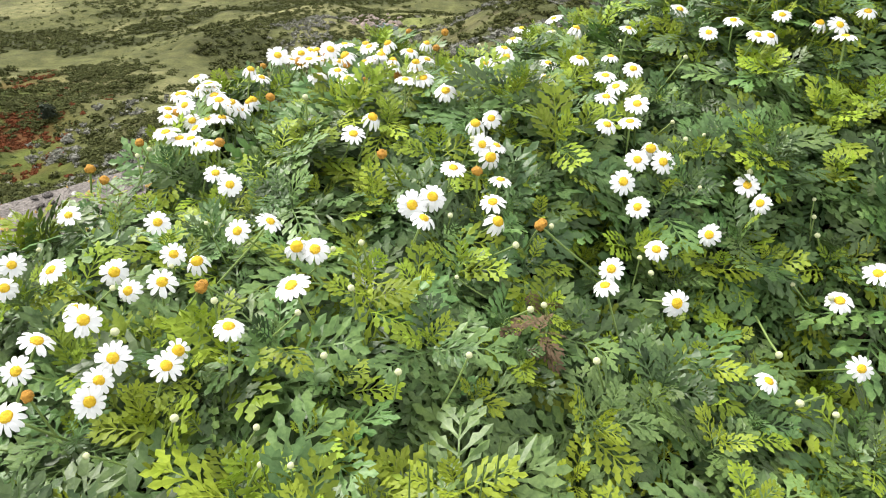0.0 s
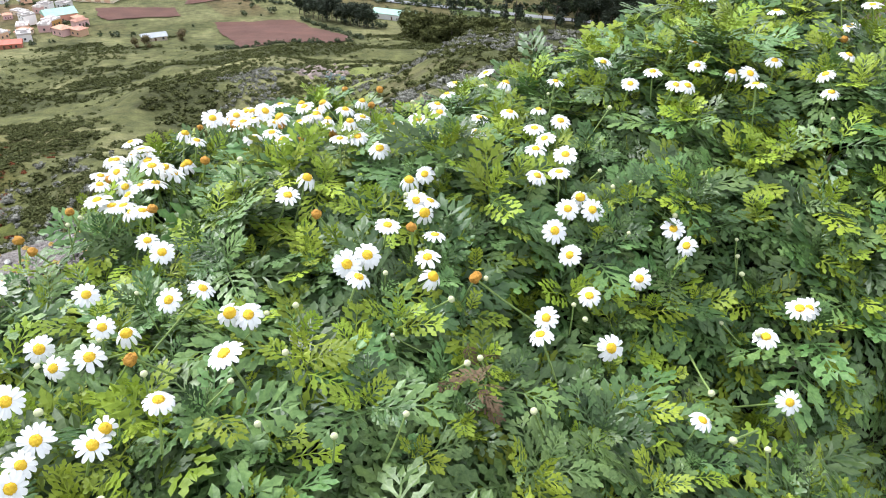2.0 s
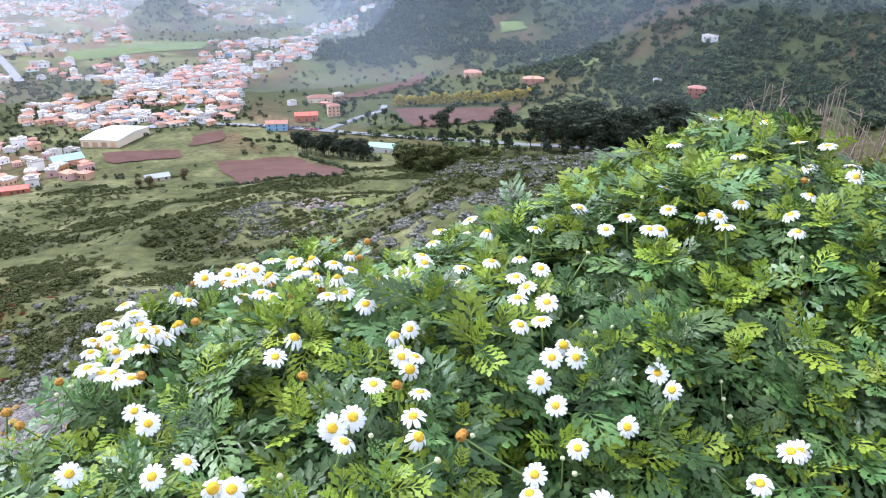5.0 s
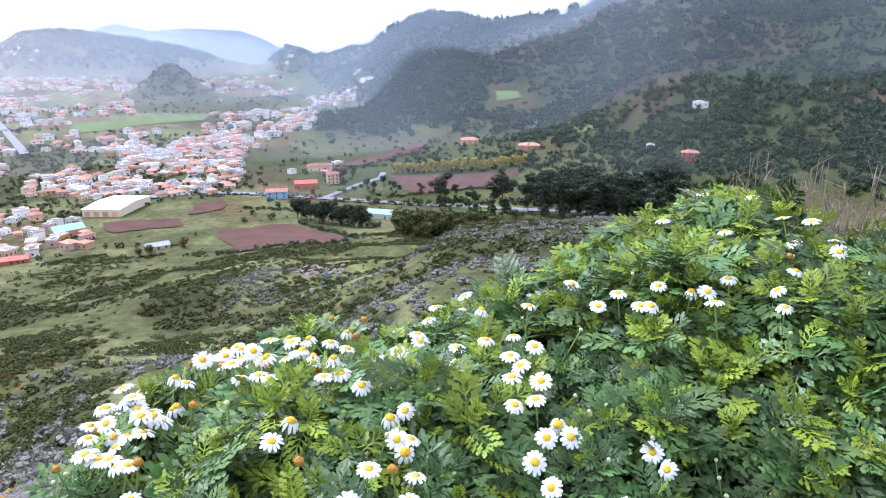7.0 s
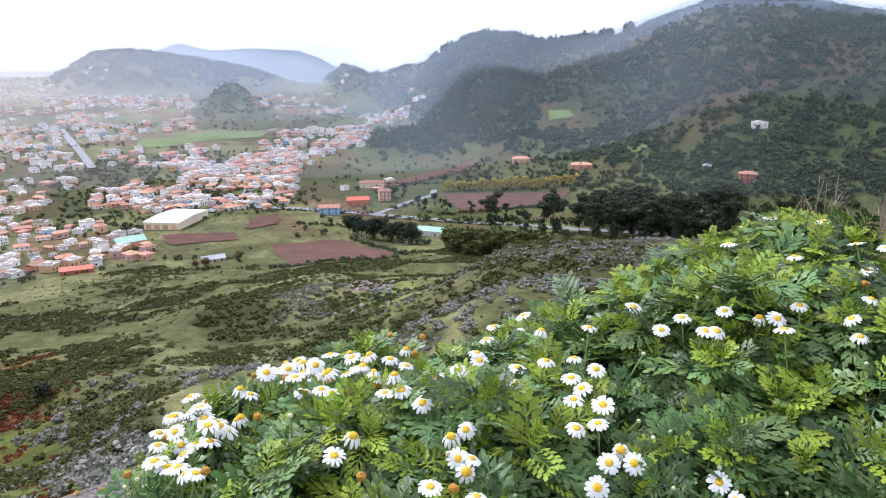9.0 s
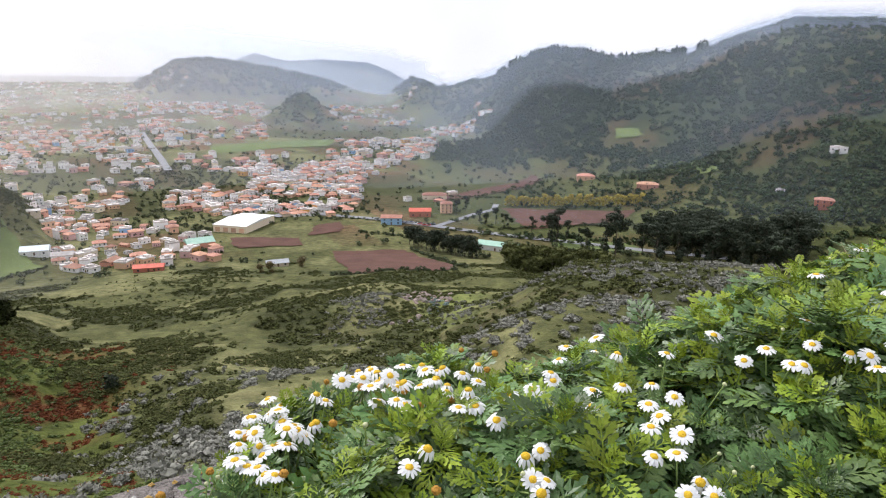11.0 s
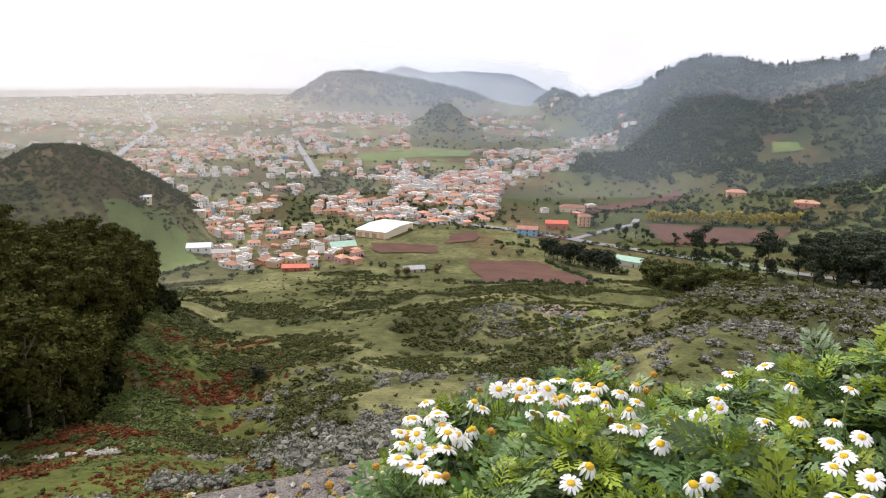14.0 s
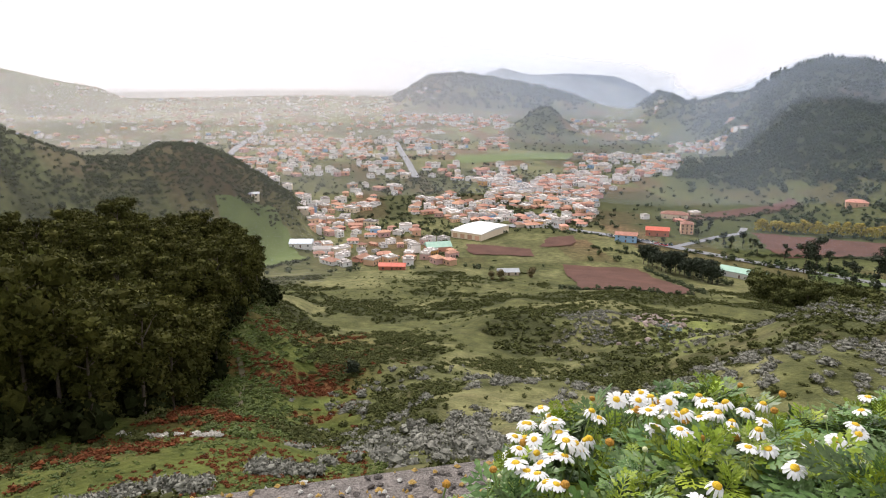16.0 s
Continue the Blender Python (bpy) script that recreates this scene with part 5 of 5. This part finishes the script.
a_, d_ = sow(rng, 1600, -14, 12, 2150, 2750, lambda a, d, x, y: smooth(5, 40, ground(x, y) - np.interp(np.log(d), FALL_D, FALL_Z)))
strew("far_wood", "dark woods on the far hill", "woods", WOODS, rng, a_, d_, rng.uniform(5, 11, len(a_)), FOREST)

a_, d_ = sow(rng, 1300, 19, 46, 555, 820, lambda a, d, x, y: 0.4 + 0.6 * smooth(0.45, 0.55, fbm(x, y, 70, 63, 3)))
strew("slope_trees", "dark trees scattered over the lower slope", "trees", WOODS, rng, a_, d_, rng.uniform(1.4, 4.5, len(a_)), FOREST)

# hedges along the road and round the fields: ends as (bearing, distance), how many bushes
HEDGES = [((12.8, 583), (28.5, 533), 90), ((17.4, 588), (29.0, 634), 80), ((12.4, 696), (21.0, 832), 70), ((3.0, 402), (14.0, 420), 40), ((14.8, 425), (10.2, 514), 50),
          ((2.0, 640), (12.0, 600), 40), ((22.0, 524), (30.0, 526), 45), ((13.5, 745), (24.0, 720), 60), ((5.5, 575), (11.5, 545), 40), ((-24.0, 497), (-18.0, 532), 45)]
a_ = np.concatenate([np.linspace(p[0], q[0], n) + rng.normal(0, 0.12, n) for p, q, n in HEDGES])
d_ = np.concatenate([np.linspace(p[1], q[1], n) + rng.normal(0, 2.5, n) for p, q, n in HEDGES])
strew("hedges", "dark bushy hedges round the fields and road", "hedges", WOODS, rng, a_, d_, rng.uniform(0.8, 2.4, len(a_)), GARDEN, 0.9)

# ---- the outcrop of pale rocks on the slope ----
rng = np.random.default_rng(9)
ROCK = material("pink_grey_rock", (0.2, 0.15, 0.13), (0.36, 0.3, 0.27), 0.6, 0.95, 0.6, 8, objects=0.25, dist=0.05)
ROCKS = []
for k_ in range(4):
    v_, f_ = ico(2)
    v_ = v_ * rng.uniform(0.6, 1.2, 3) * (1 + rng.normal(0, 0.1, (len(v_), 1)))
    ROCKS.append(mesh_np("rock", v_, f_, [ROCK]))
for k_ in range(80):
    a_, d_ = rng.normal(11.3, 1.1), rng.normal(258, 16)
    x_, y_, z_ = (float(v) for v in on_ground(a_, d_))
    ob_ = tagged(new("rock", ROCKS[k_ % 4]), "weathered pinkish-grey rock on a grassy slope", "rock", "rock outcrop")
    ob_.matrix_basis = pose(x_, y_, z_, *rng.uniform(0, 360, 3)) @ Matrix.Scale(float(rng.uniform(0.4, 1.4)), 4)
a_, d_ = rng.normal(12.3, 0.5, 26), rng.normal(245, 12, 26)
strew("agave_clump", "blue-grey agaves among the rocks", "agaves", SMALL, rng, a_, d_, rng.uniform(0.6, 1.1, 26), material("agave_leaf", (0.12, 0.17, 0.17), (0.2, 0.26, 0.25), 0.6, 0.7, 0.3, 8, island=0.2))

# ---- haze and mist over the far valley, painted on translucent sheets ----
def haze_sheet(radius, thick, n):
    m = bpy.data.materials.get("painted_haze")
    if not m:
        m = bpy.data.materials.new("painted_haze")
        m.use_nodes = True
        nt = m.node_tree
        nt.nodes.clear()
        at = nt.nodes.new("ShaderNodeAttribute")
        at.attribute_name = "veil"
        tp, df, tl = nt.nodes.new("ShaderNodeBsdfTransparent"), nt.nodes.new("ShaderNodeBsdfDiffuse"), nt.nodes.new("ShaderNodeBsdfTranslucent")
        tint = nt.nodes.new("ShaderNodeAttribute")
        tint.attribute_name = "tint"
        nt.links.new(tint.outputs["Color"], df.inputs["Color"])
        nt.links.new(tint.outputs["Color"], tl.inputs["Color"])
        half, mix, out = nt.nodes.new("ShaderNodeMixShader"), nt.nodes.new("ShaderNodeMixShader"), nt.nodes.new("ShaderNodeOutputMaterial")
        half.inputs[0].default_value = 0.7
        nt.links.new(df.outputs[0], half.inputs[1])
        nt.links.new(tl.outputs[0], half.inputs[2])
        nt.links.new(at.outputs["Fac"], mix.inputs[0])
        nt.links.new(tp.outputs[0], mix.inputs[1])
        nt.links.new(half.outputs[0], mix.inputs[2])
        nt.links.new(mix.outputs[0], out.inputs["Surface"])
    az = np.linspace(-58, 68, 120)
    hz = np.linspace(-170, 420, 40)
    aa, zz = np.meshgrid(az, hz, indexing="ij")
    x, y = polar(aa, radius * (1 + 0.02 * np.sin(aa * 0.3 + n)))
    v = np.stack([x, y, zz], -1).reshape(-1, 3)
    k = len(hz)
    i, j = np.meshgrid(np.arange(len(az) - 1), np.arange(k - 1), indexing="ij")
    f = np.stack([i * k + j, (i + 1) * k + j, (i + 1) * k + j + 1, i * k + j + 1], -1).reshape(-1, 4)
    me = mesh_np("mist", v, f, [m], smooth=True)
    # how much haze each spot of the sheet paints over the land behind
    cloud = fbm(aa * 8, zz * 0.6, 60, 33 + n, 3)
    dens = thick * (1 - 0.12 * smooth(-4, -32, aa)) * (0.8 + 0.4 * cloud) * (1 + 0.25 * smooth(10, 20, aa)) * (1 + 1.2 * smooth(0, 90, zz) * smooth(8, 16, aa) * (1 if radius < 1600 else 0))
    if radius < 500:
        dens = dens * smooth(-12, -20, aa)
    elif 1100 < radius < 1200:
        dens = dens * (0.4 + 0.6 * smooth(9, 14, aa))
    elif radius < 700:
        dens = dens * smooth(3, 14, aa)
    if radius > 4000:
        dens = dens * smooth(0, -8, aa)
    # the haze ends just above the skyline as seen from the eye
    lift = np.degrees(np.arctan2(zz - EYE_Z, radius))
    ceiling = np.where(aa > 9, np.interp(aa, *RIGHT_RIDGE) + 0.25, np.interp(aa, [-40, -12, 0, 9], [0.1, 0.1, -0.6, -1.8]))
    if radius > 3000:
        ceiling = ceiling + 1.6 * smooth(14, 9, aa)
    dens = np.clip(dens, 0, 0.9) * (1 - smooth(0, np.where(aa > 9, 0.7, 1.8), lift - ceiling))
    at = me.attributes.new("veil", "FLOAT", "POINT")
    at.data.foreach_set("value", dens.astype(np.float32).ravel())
    # haze tint is painted on: pale to the left, bluer to the right
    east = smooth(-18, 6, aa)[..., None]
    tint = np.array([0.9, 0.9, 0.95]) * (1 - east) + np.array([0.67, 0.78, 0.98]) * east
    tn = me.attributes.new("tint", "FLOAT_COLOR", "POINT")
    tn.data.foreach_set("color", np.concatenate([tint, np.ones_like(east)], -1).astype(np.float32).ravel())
    tagged(new("mist", me), "translucent sheet painted as haze and mist across the far valley", "mist", kind="structure")


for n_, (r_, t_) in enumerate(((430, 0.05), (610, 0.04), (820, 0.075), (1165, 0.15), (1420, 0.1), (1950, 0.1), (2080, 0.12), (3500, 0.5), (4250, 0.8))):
    haze_sheet(r_, t_, n_)

# ---- the lichened rubble wall below the bush ----
def build_wall():
    rng = np.random.default_rng(61)
    root = tagged(new("rubble_wall"), "low grey rubble wall with orange lichen on its stones", "stone wall")
    # along the wall: from its left end, with the outer edge of its top on the line below
    ux, uy = 0.939, 0.343
    ox, oy = -0.27, 1.83
    part("core", mesh_np("core", *box(-2.6, 1.6, -0.6, 0.03, -0.9, 0.6), [STONE]), root, "mortar and rubble core", at=Matrix.Translation((ox, oy, 0)) @ Matrix.Rotation(math.atan2(uy, ux), 4, "Z"))
    shapes = []
    for _ in range(9):
        v, f = ico(2)
        v = np.sign(v) * np.abs(v) ** 0.72
        v = v * rng.uniform(0.8, 1.15, 3) * (1 + rng.normal(0, 0.035, (len(v), 1)))
        shapes.append((mesh_np("stone", v, f, [STONE], smooth=True), v))
    crust, pale = [], []
    for _ in range(300):
        k = int(rng.integers(len(shapes)))
        px, py = rng.uniform(-1.5, 0.35), rng.uniform(-0.5, 0.03)
        size = (rng.uniform(0.006, 0.018), rng.uniform(0.006, 0.014), rng.uniform(0.003, 0.006))
        x, y = ox + ux * px - uy * py, oy + uy * px + ux * py
        part("stone", shapes[k][0], root, at=pose(x, y, 0.602 + rng.normal(0, 0.005), rng.normal(0, 8), rng.normal(0, 8), rng.uniform(0, 360)) @ Matrix.Diagonal((*size, 1)))
    # lichen sits as thin irregular crusts on the top
    for _ in range(600):
        px, py = rng.uniform(-1.5, 0.35), rng.uniform(-0.5, 0.03)
        cx, cy = ox + ux * px - uy * py, oy + uy * px + ux * py
        r, n, z = 0.003 + 0.011 * rng.random() ** 2, 9, 0.607 + rng.uniform(0, 0.008)
        ring = [(cx + math.cos(q * 6.283 / n) * r * rng.uniform(0.6, 1.3), cy + math.sin(q * 6.283 / n) * r * rng.uniform(0.6, 1.3), z - 0.006) for q in range(n)]
        (crust if rng.random() < 0.6 else pale).append((np.array([(cx, cy, z + 0.003), *ring]), np.array([[0, 1 + q, 1 + (q + 1) % n] for q in range(n)])))
    for row in range(5):
        for s in np.arange(-2.6, 1.5, 0.19):
            m = pose(ox + ux * (s + 0.09 * (row % 2)) - uy * 0.0, oy + uy * (s + 0.09 * (row % 2)) + ux * 0.0, 0.44 - row * 0.17, 0, 0, 20 + rng.normal(0, 5)) @ Matrix.Diagonal((0.1, 0.07, 0.085, 1))
            part("stone", shapes[int(rng.integers(len(shapes)))][0], root, at=m)
    tagged(part("lichen", mesh_np("lichen", *join(crust), [LICHEN], smooth=True), root, "crusts of orange lichen"), kind="stuff")
    chalky = material("white_lichen", (0.4, 0.39, 0.36), (0.6, 0.59, 0.55), 60, 0.95, 0.6, 200)
    tagged(part("lichen", mesh_np("lichen", *join(pale), [chalky], smooth=True), root, "crusts of chalky white lichen"), kind="stuff")


build_wall()


# ---- dry stalks and an olive shrub behind the bush ----
def dry_tuft(name, x, y, z0, height, spread, n, seed, label):
    rng = np.random.default_rng(seed)
    pieces = []
    for _ in range(n):
        a, r = rng.uniform(0, 6.28), spread * math.sqrt(rng.random())
        b = (x + math.cos(a) * r * 0.7, y + math.sin(a) * r * 0.7, z0)
        h = height * rng.uniform(0.65, 1.0)
        t = (x + math.cos(a) * r * 1.2 + rng.normal(0, 0.03), y + math.sin(a) * r * 1.2 + rng.normal(0, 0.03), z0 + h)
        m = tuple((b[c] + t[c]) / 2 + rng.normal(0, 0.015) for c in range(3))
        pieces.append(tube([b, m, t], [0.003, 0.0024, 0.0013], 4))
        for _ in range(7):
            s = rng.uniform(0.55, 1.0)
            p = tuple(m[c] + (t[c] - m[c]) * (s - 0.5) * 2 for c in range(3))
            e = (p[0] + rng.normal(0, 0.04), p[1] + rng.normal(0, 0.04), p[2] + rng.uniform(0.01, 0.07))
            pieces.append(tube([p, e], [0.0015, 0.0009], 3))
    tagged(new(name, mesh_np(name, *join(pieces), [DRY])), label, "dry plant")


dry_tuft("dry_tuft", 1.68, 1.55, 0.0, 1.28, 0.11, 90, 3, "dry brown leafless stalks behind the daisy bush")
dry_tuft("dry_tuft", 1.83, 1.40, 0.0, 1.34, 0.2, 240, 4, "dense tangle of dry pale brown stalks")
dry_tuft("dry_tuft", 1.05, 1.62, 0.0, 1.22, 0.04, 5, 6, "few thin dry stalks behind the daisy bush")


def olive_shrub():
    rng = np.random.default_rng(8)
    root = tagged(new("olive_shrub"), "yellowish olive-green shrub with small dense leaves", "shrub")
    blobs = [(1.86 + rng.normal(0, 0.12), 1.27 + rng.normal(0, 0.1), rng.uniform(0.65, 1.14), rng.uniform(0.1, 0.17), rng.uniform(0.08, 0.14)) for _ in range(24)]
    stems = join([tube([(1.86 + rng.normal(0, 0.04), 1.27 + rng.normal(0, 0.04), 0), (b[0], b[1], b[2] * 0.6), b[:3]], [0.014, 0.009, 0.003], 5) for b in blobs])
    tagged(part("stem_tangle", mesh_np("stem_tangle", *stems, [TWIG]), root), kind="stuff")
    leaf = material("small_olive_leaf", (0.1, 0.13, 0.02), (0.2, 0.22, 0.04), 20, 0.6, 0.2, 200, island=0.3, through_light=0.25, dist=0.001)
    tagged(part("leaves", mesh_np("leaves", *leaf_cloud(rng, blobs, 9000, 0.011, 0.5), [leaf]), root), kind="stuff")


olive_shrub()


def tall_grass():
    """Broad grass blades that grow up through the near edge of the bush."""
    rng = np.random.default_rng(15)
    root = tagged(new("grass_tuft"), "few tall green grass blades growing through the bush", "grass")
    blade_mat = material("grass_blade", (0.1, 0.17, 0.05), (0.2, 0.28, 0.1), 12, 0.5, 0.2, 120, through_light=0.2, dist=0.001)
    for x, y, tip in ((0.0, 0.37, 1.1), (0.03, 0.36, 1.08), (0.075, 0.345, 1.08), (0.12, 0.35, 1.1), (0.16, 0.345, 1.09), (0.135, 0.34, 1.06), (-0.2, 0.38, 1.1)):
        vs, fs = [], []
        bend = rng.normal(0, 0.03)
        for i in range(9):
            t = i / 8
            w = 0.006 * (1 - t) ** 0.6 + 0.0004
            cx, cy, cz = x + bend * t * t, y - 0.03 * (1 - t) + 0.02 * t * t, tip * t
            vs += [(cx - w, cy, cz), (cx, cy + 0.002, cz), (cx + w, cy, cz)]
        for i in range(8):
            for c in range(2):
                q = i * 3 + c
                fs.append([q, q + 1, q + 4, q + 3])
        part("blade", mesh_np("blade", vs, fs, [blade_mat], smooth=True), root)


tall_grass()
